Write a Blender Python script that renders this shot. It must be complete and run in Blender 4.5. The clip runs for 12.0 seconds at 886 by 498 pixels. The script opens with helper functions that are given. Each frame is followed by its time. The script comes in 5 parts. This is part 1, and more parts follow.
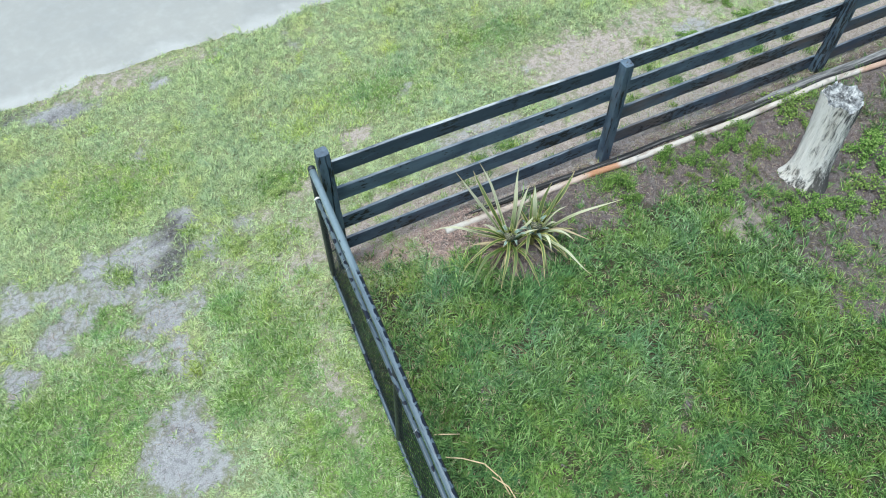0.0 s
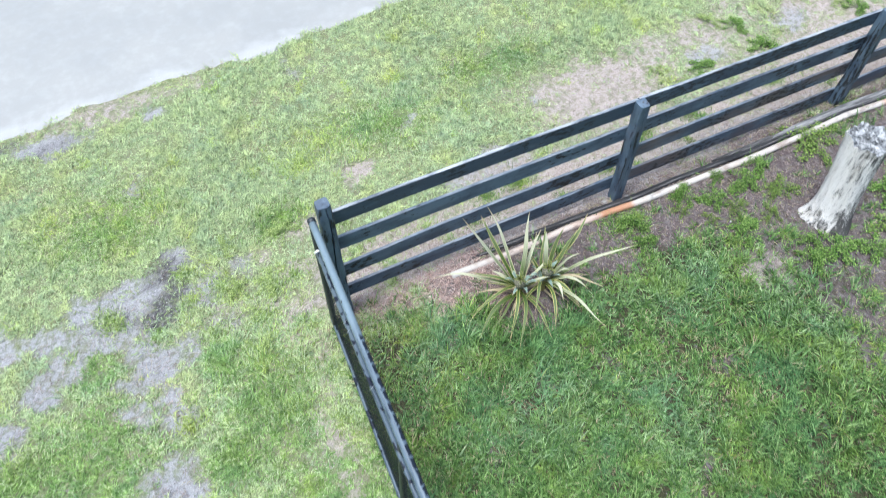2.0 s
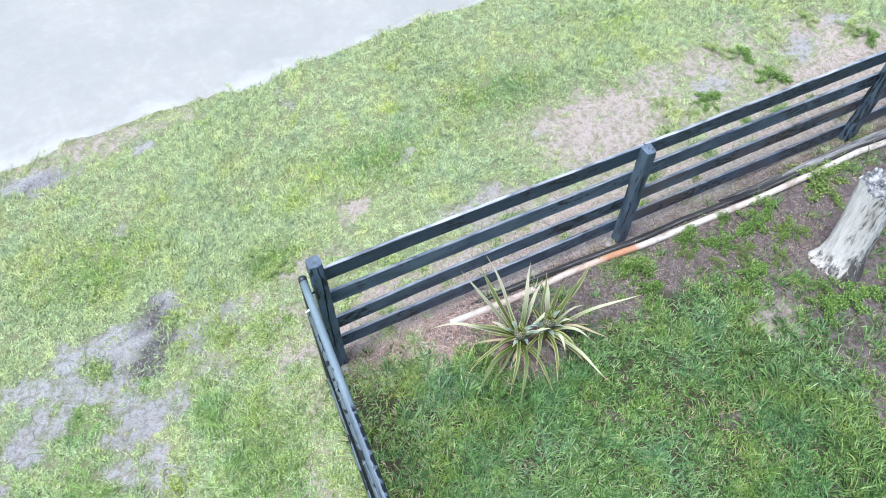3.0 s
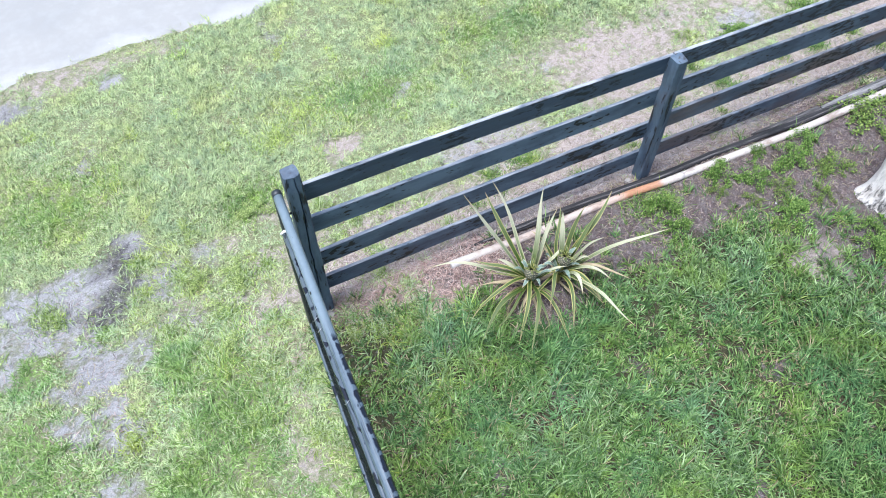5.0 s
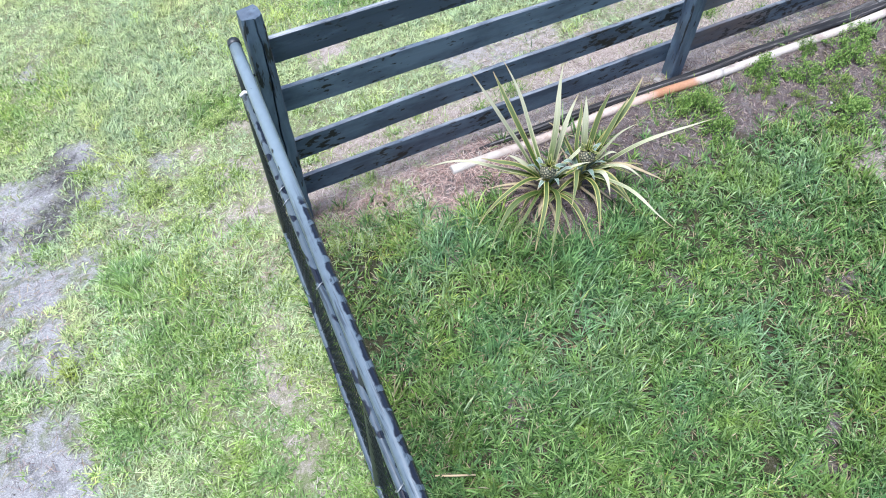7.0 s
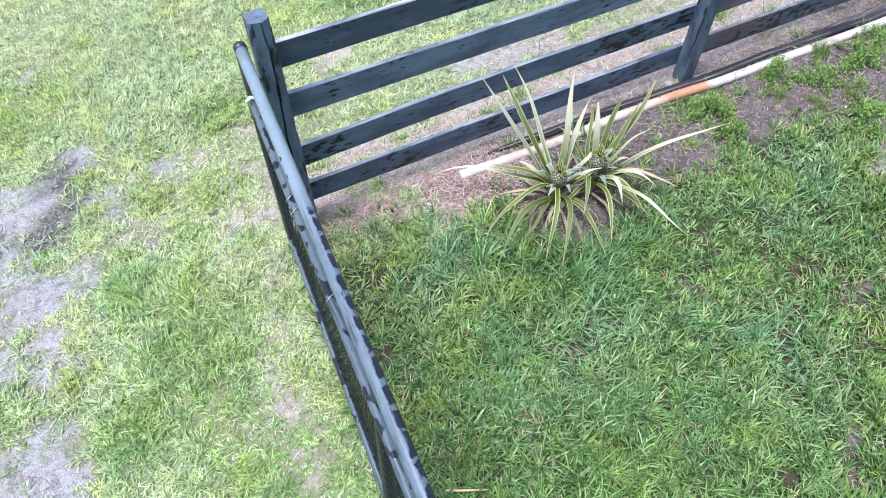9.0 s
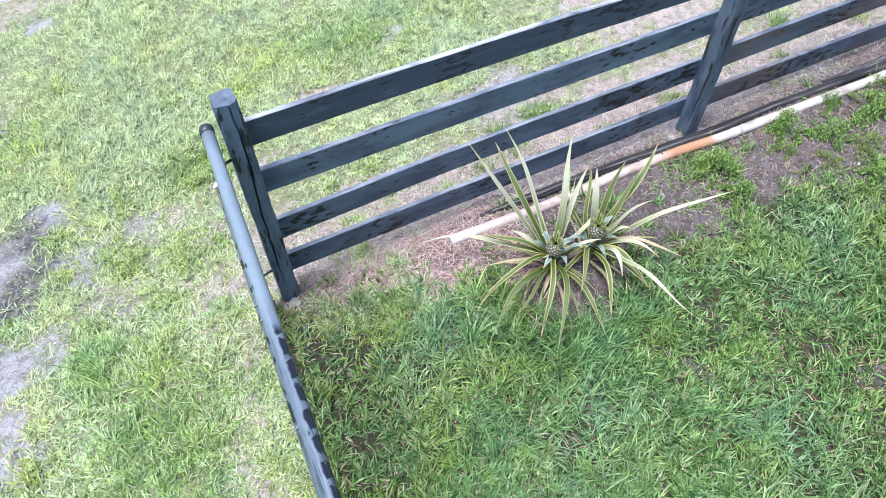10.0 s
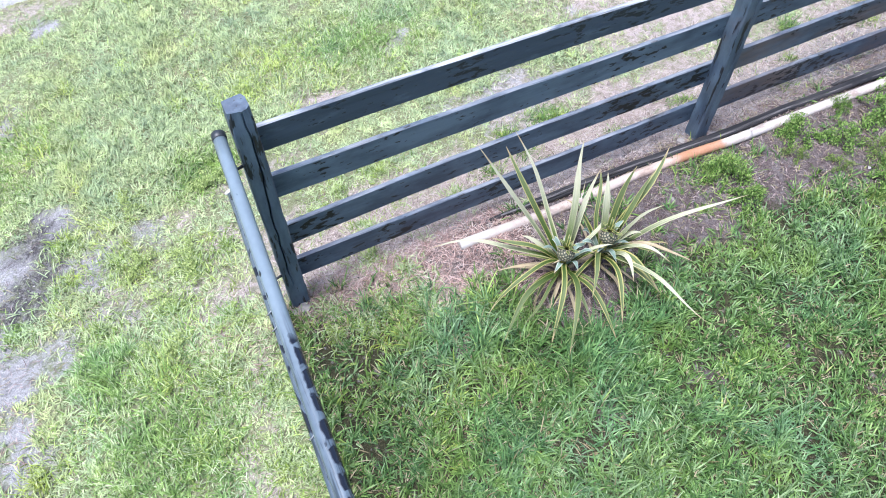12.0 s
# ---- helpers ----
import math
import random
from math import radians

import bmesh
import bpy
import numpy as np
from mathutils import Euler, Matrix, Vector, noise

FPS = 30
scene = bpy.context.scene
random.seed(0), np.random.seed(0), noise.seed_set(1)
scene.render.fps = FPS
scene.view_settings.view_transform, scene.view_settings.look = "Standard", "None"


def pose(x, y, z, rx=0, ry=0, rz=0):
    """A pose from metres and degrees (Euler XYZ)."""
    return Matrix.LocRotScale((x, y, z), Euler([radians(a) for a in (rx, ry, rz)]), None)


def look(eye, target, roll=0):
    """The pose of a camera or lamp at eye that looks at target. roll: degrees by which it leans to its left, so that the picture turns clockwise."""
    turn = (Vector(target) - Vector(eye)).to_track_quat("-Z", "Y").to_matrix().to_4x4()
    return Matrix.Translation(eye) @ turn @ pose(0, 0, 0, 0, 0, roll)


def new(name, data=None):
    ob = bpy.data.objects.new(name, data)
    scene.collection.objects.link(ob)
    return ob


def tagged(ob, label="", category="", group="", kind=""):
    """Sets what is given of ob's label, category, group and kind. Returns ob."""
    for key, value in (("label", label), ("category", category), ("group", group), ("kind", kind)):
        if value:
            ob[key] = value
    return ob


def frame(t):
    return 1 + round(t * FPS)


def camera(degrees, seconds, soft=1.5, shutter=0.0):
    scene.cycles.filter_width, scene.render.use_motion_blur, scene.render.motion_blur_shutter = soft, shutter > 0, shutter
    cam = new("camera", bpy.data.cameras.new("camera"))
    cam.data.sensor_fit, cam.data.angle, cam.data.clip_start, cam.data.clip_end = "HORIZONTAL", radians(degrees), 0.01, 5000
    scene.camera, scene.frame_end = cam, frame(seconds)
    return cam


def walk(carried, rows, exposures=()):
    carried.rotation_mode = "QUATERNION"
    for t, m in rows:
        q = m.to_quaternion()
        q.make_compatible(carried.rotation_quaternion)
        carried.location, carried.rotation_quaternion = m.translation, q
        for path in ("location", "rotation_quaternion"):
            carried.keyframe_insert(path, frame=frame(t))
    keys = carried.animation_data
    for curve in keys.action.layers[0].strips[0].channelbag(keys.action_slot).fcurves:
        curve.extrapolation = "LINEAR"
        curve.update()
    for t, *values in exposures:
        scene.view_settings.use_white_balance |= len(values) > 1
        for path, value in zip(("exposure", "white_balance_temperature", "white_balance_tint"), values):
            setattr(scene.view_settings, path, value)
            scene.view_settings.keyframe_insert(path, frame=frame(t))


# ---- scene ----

# Camera: a drone with a level gimbal, drifting and sinking towards the fence corner.
cam = camera(62.7, 12.0, soft=1.0, shutter=0.5)
ROWS = [
    (0, -0.627, -2.996, 4.676, -56.14, -0.49, -25.92),
    (0.5, -0.644, -3.009, 4.671, -56.07, -0.48, -25.91),
    (1, -0.664, -2.999, 4.665, -56.08, -0.48, -25.96),
    (1.5, -0.627, -2.900, 4.647, -56.05, -0.48, -25.94),
    (2, -0.484, -2.607, 4.649, -56.02, -0.43, -25.90),
    (2.5, -0.334, -2.330, 4.680, -56.05, -0.41, -25.84),
    (3, -0.294, -2.267, 4.686, -56.07, -0.38, -25.81),
    (3.5, -0.302, -2.267, 4.526, -55.97, -0.34, -25.81),
    (3.7, -0.306, -2.268, 4.292, -55.98, -0.37, -25.81),
    (5.3, -0.300, -2.284, 3.916, -56.01, -0.40, -25.81),
    (5.5, -0.310, -2.288, 3.918, -56.02, -0.42, -25.80),
    (6, -0.325, -2.296, 3.904, -56.10, -0.44, -25.82),
    (6.5, -0.343, -2.317, 3.417, -56.04, -0.47, -25.82),
    (7, -0.324, -2.312, 3.042, -56.04, -0.55, -25.89),
    (7.2, -0.326, -2.302, 3.030, -56.04, -0.54, -25.89),
    (8.8, -0.334, -2.234, 3.002, -56.02, -0.50, -25.94),
    (9, -0.333, -2.230, 3.002, -56.02, -0.49, -25.94),
    (9.5, -0.140, -1.936, 3.034, -56.00, -0.45, -25.89),
    (10, -0.103, -1.887, 3.012, -56.02, -0.43, -25.92),
    (10.5, -0.109, -1.880, 3.014, -56.03, -0.45, -25.90),
    (11, -0.095, -1.830, 3.017, -56.09, -0.46, -25.86),
    (11.5, -0.108, -1.817, 3.013, -56.07, -0.45, -25.89),
    (12, -0.130, -1.841, 3.013, -56.05, -0.47, -25.86),
]
EXPOSURE = 1.64
GAINS = [(0, -0.48, 5780, -2), (0.5, -0.38, 5780, 0), (1.5, -0.24, 5750, 3), (2.5, -0.16, 5680, 8), (3.7, -0.15, 5680, 8), (5.3, -0.13, 5670, 11), (7.2, -0.07, 5670, 11), (9.0, 0.04, 5650, 14), (12, 0.02, 5650, 15)]
walk(cam, [(t, pose(x, y, z, 90 + pitch, 0, yaw) @ pose(0, 0, 0, 0, 0, roll)) for t, x, y, z, pitch, roll, yaw in ROWS],
     exposures=[(t, EXPOSURE + e, k, tint) for t, e, k, tint in GAINS])

# ---- light: bright overcast ----
SUN_ELEVATION, SUN_AZIMUTH = radians(74), radians(256)
world = bpy.data.worlds.new("sky")
world.use_nodes = True
wn, wl = world.node_tree.nodes, world.node_tree.links
sky = wn.new("ShaderNodeTexSky")
sky.sky_type, sky.sun_disc = "NISHITA", False
sky.sun_elevation, sky.sun_rotation = SUN_ELEVATION, SUN_AZIMUTH
sky.air_density, sky.dust_density, sky.ozone_density = 1.0, 4.0, 1.0
wl.new(sky.outputs["Color"], wn["Background"].inputs["Color"])
wn["Background"].inputs["Strength"].default_value = 0.082
scene.world = world
sun = new("sun", bpy.data.lights.new("sun", "SUN"))
sun.data.energy, sun.data.angle, sun.data.color = 2.0, radians(20), (1.0, 0.98, 0.95)
sun.matrix_world = look((math.sin(SUN_AZIMUTH) * 20 * math.cos(SUN_ELEVATION), math.cos(SUN_AZIMUTH) * 20 * math.cos(SUN_ELEVATION), 20 * math.sin(SUN_ELEVATION)), (0, 0, 0))


# ---- materials ----
class Mat:
    """A small wrapper to wire node materials."""

    def __init__(self, name):
        self.m = bpy.data.materials.new(name)
        self.m.use_nodes = True
        self.t = self.m.node_tree
        self.bsdf = self.t.nodes["Principled BSDF"]
        self.out = self.t.nodes["Material Output"]
        self.tc = self.n("ShaderNodeTexCoord")

    def n(self, kind, **props):
        node = self.t.nodes.new(kind)
        for k, v in props.items():
            if k == "operation":
                node.operation = v
            elif k == "data_type":
                node.data_type = v
            elif k == "blend_type":
                node.blend_type = v
            elif k == "wave_type":
                node.wave_type = v
            elif k == "feature":
                node.feature = v
            elif k == "attribute_name":
                node.attribute_name = v
        return node

    def put(self, socket, value):
        if isinstance(value, bpy.types.NodeSocket):
            self.t.links.new(value, socket)
        else:
            socket.default_value = value

    def coords(self, scale=(1, 1, 1), space="Object", rot=(0, 0, 0)):
        mp = self.n("ShaderNodeMapping")
        mp.inputs["Scale"].default_value = scale
        mp.inputs["Rotation"].default_value = rot
        self.put(mp.inputs["Vector"], self.tc.outputs[space])
        return mp.outputs[0]

    def noise(self, scale, detail=4.0, rough=0.55, vec=None, distortion=0.0):
        nd = self.n("ShaderNodeTexNoise")
        nd.inputs["Scale"].default_value, nd.inputs["Detail"].default_value = scale, detail
        nd.inputs["Roughness"].default_value, nd.inputs["Distortion"].default_value = rough, distortion
        self.put(nd.inputs["Vector"], vec if vec is not None else self.tc.outputs["Object"])
        return nd.outputs["Fac"]

    def ramp(self, fac, stops):
        r = self.n("ShaderNodeValToRGB")
        while len(r.color_ramp.elements) < len(stops):
            r.color_ramp.elements.new(0.5)
        for e, (p, c) in zip(r.color_ramp.elements, stops):
            e.position = p
            e.color = (*c, 1) if isinstance(c, tuple) else (c, c, c, 1)
        self.put(r.inputs["Fac"], fac)
        return r.outputs["Color"]

    def mix(self, fac, a, b, blend="MIX"):
        mx = self.n("ShaderNodeMix", data_type="RGBA", blend_type=blend)
        self.put(mx.inputs[0], fac)
        for sock, v in ((mx.inputs[6], a), (mx.inputs[7], b)):
            self.put(sock, (*v, 1) if isinstance(v, tuple) else v)
        return mx.outputs[2]

    def math(self, op, a, b=0.0):
        md = self.n("ShaderNodeMath", operation=op)
        self.put(md.inputs[0], a)
        self.put(md.inputs[1], b)
        return md.outputs[0]

    def bump(self, height, strength=0.3, distance=0.01):
        b = self.n("ShaderNodeBump")
        b.inputs["Strength"].default_value, b.inputs["Distance"].default_value = strength, distance
        self.put(b.inputs["Height"], height)
        self.put(self.bsdf.inputs["Normal"], b.outputs[0])

    def done(self, color, rough=0.6, metallic=0.0, specular=0.5):
        self.put(self.bsdf.inputs["Base Color"], (*color, 1) if isinstance(color, tuple) else color)
        self.put(self.bsdf.inputs["Roughness"], rough)
        self.bsdf.inputs["Metallic"].default_value = metallic
        self.bsdf.inputs["Specular IOR Level"].default_value = specular
        return self.m

    def leafy(self, color, rough=0.5, through_share=0.3, specular=0.12):
        """Leaf surface: gloss on top and some light let through."""
        self.done(color, rough, 0.0, specular)
        tr = self.n("ShaderNodeBsdfTranslucent")
        self.put(tr.inputs["Color"], color)
        ms = self.n("ShaderNodeMixShader")
        ms.inputs[0].default_value = through_share
        self.t.links.new(self.bsdf.outputs[0], ms.inputs[1])
        self.t.links.new(tr.outputs[0], ms.inputs[2])
        self.t.links.new(ms.outputs[0], self.out.inputs["Surface"])
        return self.m


def island(mt):
    return mt.n("ShaderNodeNewGeometry").outputs["Random Per Island"]


def grass_material(name, dark, mid, light, blue, gold, share=0.25, gloss=0.12, sprigs=1.0):
    """Blades that differ singly, in drifts of cooler and yellower green, and in small tufts."""
    mt = Mat(name)
    c = mt.ramp(island(mt), [(0.0, dark), (0.5, mid), (1.0, light)])
    cool = mt.ramp(mt.noise(2.3, 4.0, 0.6), [(0.48, 0.0), (0.66, 0.75)])
    warm = mt.ramp(mt.noise(3.1, 4.0, 0.6, mt.coords((1, 1, 1), rot=(0, 0, 0.7))), [(0.50, 0.0), (0.66, 0.8)])
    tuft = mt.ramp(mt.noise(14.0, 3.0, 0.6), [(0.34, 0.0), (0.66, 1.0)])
    c = mt.mix(cool, c, mt.mix(0.75, c, blue))
    c = mt.mix(warm, c, mt.mix(0.75, c, gold))
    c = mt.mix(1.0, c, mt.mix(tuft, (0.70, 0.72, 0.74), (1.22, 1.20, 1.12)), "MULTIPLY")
    sprig = mt.ramp(mt.noise(42.0, 2.0, 0.5), [(0.36, 0.0), (0.64, 1.0)])
    c = mt.mix(1.0, c, mt.mix(sprig, (1 - 0.26 * sprigs, 1 - 0.24 * sprigs, 1 - 0.24 * sprigs), (1 + 0.24 * sprigs, 1 + 0.22 * sprigs, 1 + 0.22 * sprigs)), "MULTIPLY")
    return mt.leafy(c, 0.45, share, gloss)


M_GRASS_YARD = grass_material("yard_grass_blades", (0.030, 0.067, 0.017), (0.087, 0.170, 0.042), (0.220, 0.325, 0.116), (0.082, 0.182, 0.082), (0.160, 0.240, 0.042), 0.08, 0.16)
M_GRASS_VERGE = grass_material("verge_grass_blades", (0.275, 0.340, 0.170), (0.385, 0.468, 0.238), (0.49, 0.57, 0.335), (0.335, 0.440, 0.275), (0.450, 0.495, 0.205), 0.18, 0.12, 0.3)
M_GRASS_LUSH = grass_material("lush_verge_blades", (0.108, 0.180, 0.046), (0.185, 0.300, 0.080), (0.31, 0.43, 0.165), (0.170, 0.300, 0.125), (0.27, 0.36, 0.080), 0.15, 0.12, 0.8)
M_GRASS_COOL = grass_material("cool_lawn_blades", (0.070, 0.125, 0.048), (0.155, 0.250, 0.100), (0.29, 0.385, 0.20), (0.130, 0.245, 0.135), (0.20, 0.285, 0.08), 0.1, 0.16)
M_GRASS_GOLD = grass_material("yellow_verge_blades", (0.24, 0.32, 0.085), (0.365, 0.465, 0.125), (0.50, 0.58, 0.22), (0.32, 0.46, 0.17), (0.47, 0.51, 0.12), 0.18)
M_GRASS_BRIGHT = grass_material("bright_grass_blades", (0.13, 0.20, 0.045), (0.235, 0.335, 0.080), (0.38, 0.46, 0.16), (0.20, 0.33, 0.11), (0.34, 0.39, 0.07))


def straw_material(name, a, b, c):
    mt = Mat(name)
    return mt.leafy(mt.ramp(island(mt), [(0.0, a), (0.5, b), (1.0, c)]), 0.65, 0.15)


M_STRAW = straw_material("dry_grass_blades", (0.20, 0.16, 0.085), (0.30, 0.255, 0.15), (0.42, 0.37, 0.24))
M_VERGE_STRAW = straw_material("verge_dry_blades", (0.22, 0.20, 0.10), (0.36, 0.33, 0.19), (0.52, 0.47, 0.31))
M_PALE_STRAW = straw_material("bleached_clippings", (0.25, 0.195, 0.165), (0.44, 0.37, 0.32), (0.66, 0.58, 0.52))
M_PINK_STRAW = straw_material("pinkish_dry_clippings", (0.17, 0.10, 0.086), (0.36, 0.245, 0.21), (0.60, 0.47, 0.41))
M_LITTER = straw_material("reddish_dry_litter", (0.07, 0.045, 0.042), (0.21, 0.155, 0.145), (0.46, 0.38, 0.35))


def ground_material():
    mt = Mat("lawn_soil")
    at = mt.n("ShaderNodeAttribute", attribute_name="soil")
    sep = mt.n("ShaderNodeSeparateColor")
    mt.put(sep.inputs[0], at.outputs["Color"])
    fine = mt.ramp(mt.noise(190.0, 3.0, 0.75), [(0.36, 0.0), (0.64, 1.0)])
    mid = mt.noise(22.0, 5.0, 0.7)
    thatch = mt.mix(fine, (0.135, 0.135, 0.072), (0.34, 0.335, 0.21))
    thatch = mt.mix(mt.ramp(mt.noise(5.0, 3.0), [(0.35, 0.1), (0.62, 0.7)]), thatch, mt.mix(fine, (0.13, 0.17, 0.065), (0.30, 0.355, 0.165)))
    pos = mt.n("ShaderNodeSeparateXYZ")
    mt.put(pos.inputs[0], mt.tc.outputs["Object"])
    yard_side = mt.math("MULTIPLY", mt.ramp(mt.math("ADD", pos.outputs[0], 0.15), [(0.0, 0.0), (0.08, 1.0)]), mt.ramp(mt.math("SUBTRACT", 0.05, pos.outputs[1]), [(0.0, 0.0), (0.08, 1.0)]))
    # yard soil darkened: shade between the blades is put into its colour
    thatch = mt.mix(mt.math("MULTIPLY", yard_side, 0.95), thatch, mt.mix(fine, (0.016, 0.018, 0.008), (0.088, 0.082, 0.043)))
    sand = mt.mix(fine, (0.27, 0.262, 0.262), (0.56, 0.55, 0.55))
    sand = mt.mix(mt.ramp(mid, [(0.40, 0.7), (0.52, 0.0)]), sand, mt.mix(fine, (0.13, 0.125, 0.125), (0.34, 0.33, 0.33)))
    mulch = mt.mix(fine, (0.045, 0.032, 0.032), (0.20, 0.156, 0.150))
    mulch = mt.mix(mt.ramp(mid, [(0.40, 0.0), (0.62, 0.8)]), mulch, mt.mix(fine, (0.10, 0.085, 0.083), (0.28, 0.25, 0.245)))
    damp = mt.mix(fine, (0.022, 0.020, 0.020), (0.17, 0.160, 0.158))
    damp = mt.mix(mt.ramp(mt.noise(34.0, 4.0, 0.7), [(0.50, 0.0), (0.62, 0.8)]), damp, mt.mix(fine, (0.15, 0.145, 0.14), (0.36, 0.35, 0.345)))
    edge = mt.math("ADD", mt.math("MULTIPLY", mt.math("SUBTRACT", mid, 0.5), 1.5), mt.math("MULTIPLY", mt.math("SUBTRACT", mt.noise(70.0, 3.0), 0.5), 0.7))

    def sharp(ch):
        return mt.ramp(mt.math("ADD", ch, edge), [(0.15, 0.0), (0.75, 1.0)])

    tan = mt.mix(fine, (0.35, 0.282, 0.252), (0.66, 0.57, 0.52))
    tan = mt.mix(mt.ramp(mid, [(0.42, 0.6), (0.55, 0.0)]), tan, mt.mix(fine, (0.16, 0.15, 0.10), (0.36, 0.34, 0.24)))
    turf = mt.mix(fine, (0.055, 0.095, 0.030), (0.150, 0.225, 0.075))
    pale_turf = mt.mix(fine, (0.19, 0.25, 0.10), (0.36, 0.43, 0.21))
    turf = mt.mix(mt.math("MULTIPLY", yard_side, mt.ramp(mt.math("MULTIPLY", mt.math("ADD", pos.outputs[1], 9.0), 0.2), [(0.2, 0.0), (1.0, 1.0)])), pale_turf, turf)
    turf = mt.mix(mt.ramp(mt.noise(2.6, 4.0), [(0.42, 0.0), (0.62, 0.35)]), turf, mt.mix(fine, (0.13, 0.13, 0.06), (0.30, 0.30, 0.15)))
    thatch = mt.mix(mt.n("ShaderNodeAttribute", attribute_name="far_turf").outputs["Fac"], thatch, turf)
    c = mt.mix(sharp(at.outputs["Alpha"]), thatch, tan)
    c = mt.mix(sharp(sep.outputs[1]), c, mulch)
    c = mt.mix(sharp(sep.outputs[0]), c, sand)
    c = mt.mix(sharp(sep.outputs[2]), c, damp)
    mt.bump(mt.math("ADD", fine, mt.math("MULTIPLY", mid, 1.5)), 0.7, 0.012)
    return mt.done(c, 0.95, 0.0, 0.2)


def road_material():
    mt = Mat("pale_concrete_road")
    fine, mid, big = mt.noise(140.0, 3.0, 0.7), mt.noise(9.0, 5.0, 0.6), mt.noise(1.1, 3.0)
    c = mt.mix(fine, (0.240, 0.236, 0.220), (0.312, 0.306, 0.286))
    c = mt.mix(mt.ramp(mid, [(0.45, 0.0), (0.75, 0.5)]), c, (0.35, 0.35, 0.335))
    c = mt.mix(mt.ramp(big, [(0.40, 0.45), (0.6, 0.0)]), c, (0.225, 0.227, 0.22))
    c = mt.mix(mt.ramp(mt.noise(3.3, 6.0, 0.7), [(0.70, 0.0), (0.78, 0.35)]), c, (0.16, 0.16, 0.17))
    sy = mt.n("ShaderNodeSeparateXYZ")
    mt.put(sy.inputs[0], mt.tc.outputs["Object"])
    margin = mt.math("ADD", mt.math("DIVIDE", mt.math("SUBTRACT", sy.outputs[1], 3.1), 0.5), mt.math("MULTIPLY", mt.math("SUBTRACT", mt.noise(2.2, 4.0), 0.5), 1.4))
    c = mt.mix(mt.ramp(margin, [(0.02, 0.7), (0.30, 0.0)]), c, mt.mix(fine, (0.30, 0.295, 0.285), (0.44, 0.435, 0.42)))
    mt.bump(mt.math("ADD", fine, mid), 0.25, 0.006)
    return mt.done(c, 0.85, 0.0, 0.3)


def black_wood(name, weather, patches, axis, brown=0.0, tops=0.6):
    """Old black fence paint: grain along the board, blue-grey worn film, black leftovers, bleached upper edges with sky
    sheen painted in.
    """
    mt = Mat(name)
    sc = (2.0, 40.0, 40.0) if axis == "x" else (45.0, 45.0, 2.2)
    grain = mt.noise(1.0, 6.0, 0.65, mt.coords(sc))
    blot = mt.noise(1.0, 5.0, 0.65, mt.coords((3.5, 11.0, 11.0) if axis == "x" else (12.0, 12.0, 4.0)))
    rnd = mt.n("ShaderNodeObjectInfo").outputs["Random"]
    base = mt.mix(grain, (0.019, 0.029, 0.048), (0.058, 0.086, 0.126))
    grey = mt.mix(grain, (0.052, 0.080, 0.114), (0.135, 0.188, 0.242))
    show = mt.math("ADD", mt.math("MULTIPLY", blot, 0.9), mt.math("MULTIPLY", mt.math("SUBTRACT", rnd, 0.5), 0.10))
    c = mt.mix(mt.ramp(show, [(0.58 - weather * 0.3, 0.0), (0.74 - weather * 0.2, 1.0)]), base, grey)
    rust = mt.noise(1.0, 4.0, 0.65, mt.coords((1.8, 7.0, 7.0)))
    c = mt.mix(mt.math("MULTIPLY", mt.ramp(rust, [(0.62 - brown * 0.18, 0.0), (0.74 - brown * 0.1, 1.0)]), 0.2 + 0.5 * brown), c, mt.mix(grain, (0.05, 0.034, 0.028), (0.19, 0.135, 0.105)))
    where = mt.ramp(mt.noise(1.0, 2.0, 0.5, mt.coords((2.2, 2.0, 2.0), rot=(0, 0, 0.4))), [(0.42, 0.0), (0.58, 0.14)])
    left = mt.noise(1.0, 3.0, 0.6, mt.coords((17.0, 55.0, 48.0) if axis == "x" else (48.0, 48.0, 6.0)))
    marks = mt.ramp(mt.math("ADD", left, where), [(0.64, 0.0), (0.67, patches)])
    c = mt.mix(marks, c, (0.006, 0.007, 0.009))
    # upward faces lightened: bleached wood plus sky sheen put into the colour
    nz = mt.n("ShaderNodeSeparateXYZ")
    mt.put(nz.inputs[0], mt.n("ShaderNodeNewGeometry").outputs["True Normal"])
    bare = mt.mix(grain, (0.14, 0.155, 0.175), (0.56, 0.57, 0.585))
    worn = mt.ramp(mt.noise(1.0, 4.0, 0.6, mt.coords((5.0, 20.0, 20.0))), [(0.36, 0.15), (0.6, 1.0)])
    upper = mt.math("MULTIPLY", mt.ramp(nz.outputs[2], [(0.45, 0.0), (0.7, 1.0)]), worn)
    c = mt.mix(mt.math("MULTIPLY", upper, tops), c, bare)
    mt.bump(mt.math("ADD", grain, mt.math("MULTIPLY", marks, -0.4)), 0.5, 0.004)
    return mt.done(c, mt.math("ADD", 0.42, mt.math("MULTIPLY", grain, 0.25)), 0.0, 0.5)


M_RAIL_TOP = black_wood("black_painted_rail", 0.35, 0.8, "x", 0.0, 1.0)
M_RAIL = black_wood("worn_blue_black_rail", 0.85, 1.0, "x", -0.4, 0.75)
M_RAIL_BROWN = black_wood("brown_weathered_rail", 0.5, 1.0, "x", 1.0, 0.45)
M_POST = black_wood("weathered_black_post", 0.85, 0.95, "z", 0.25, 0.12)


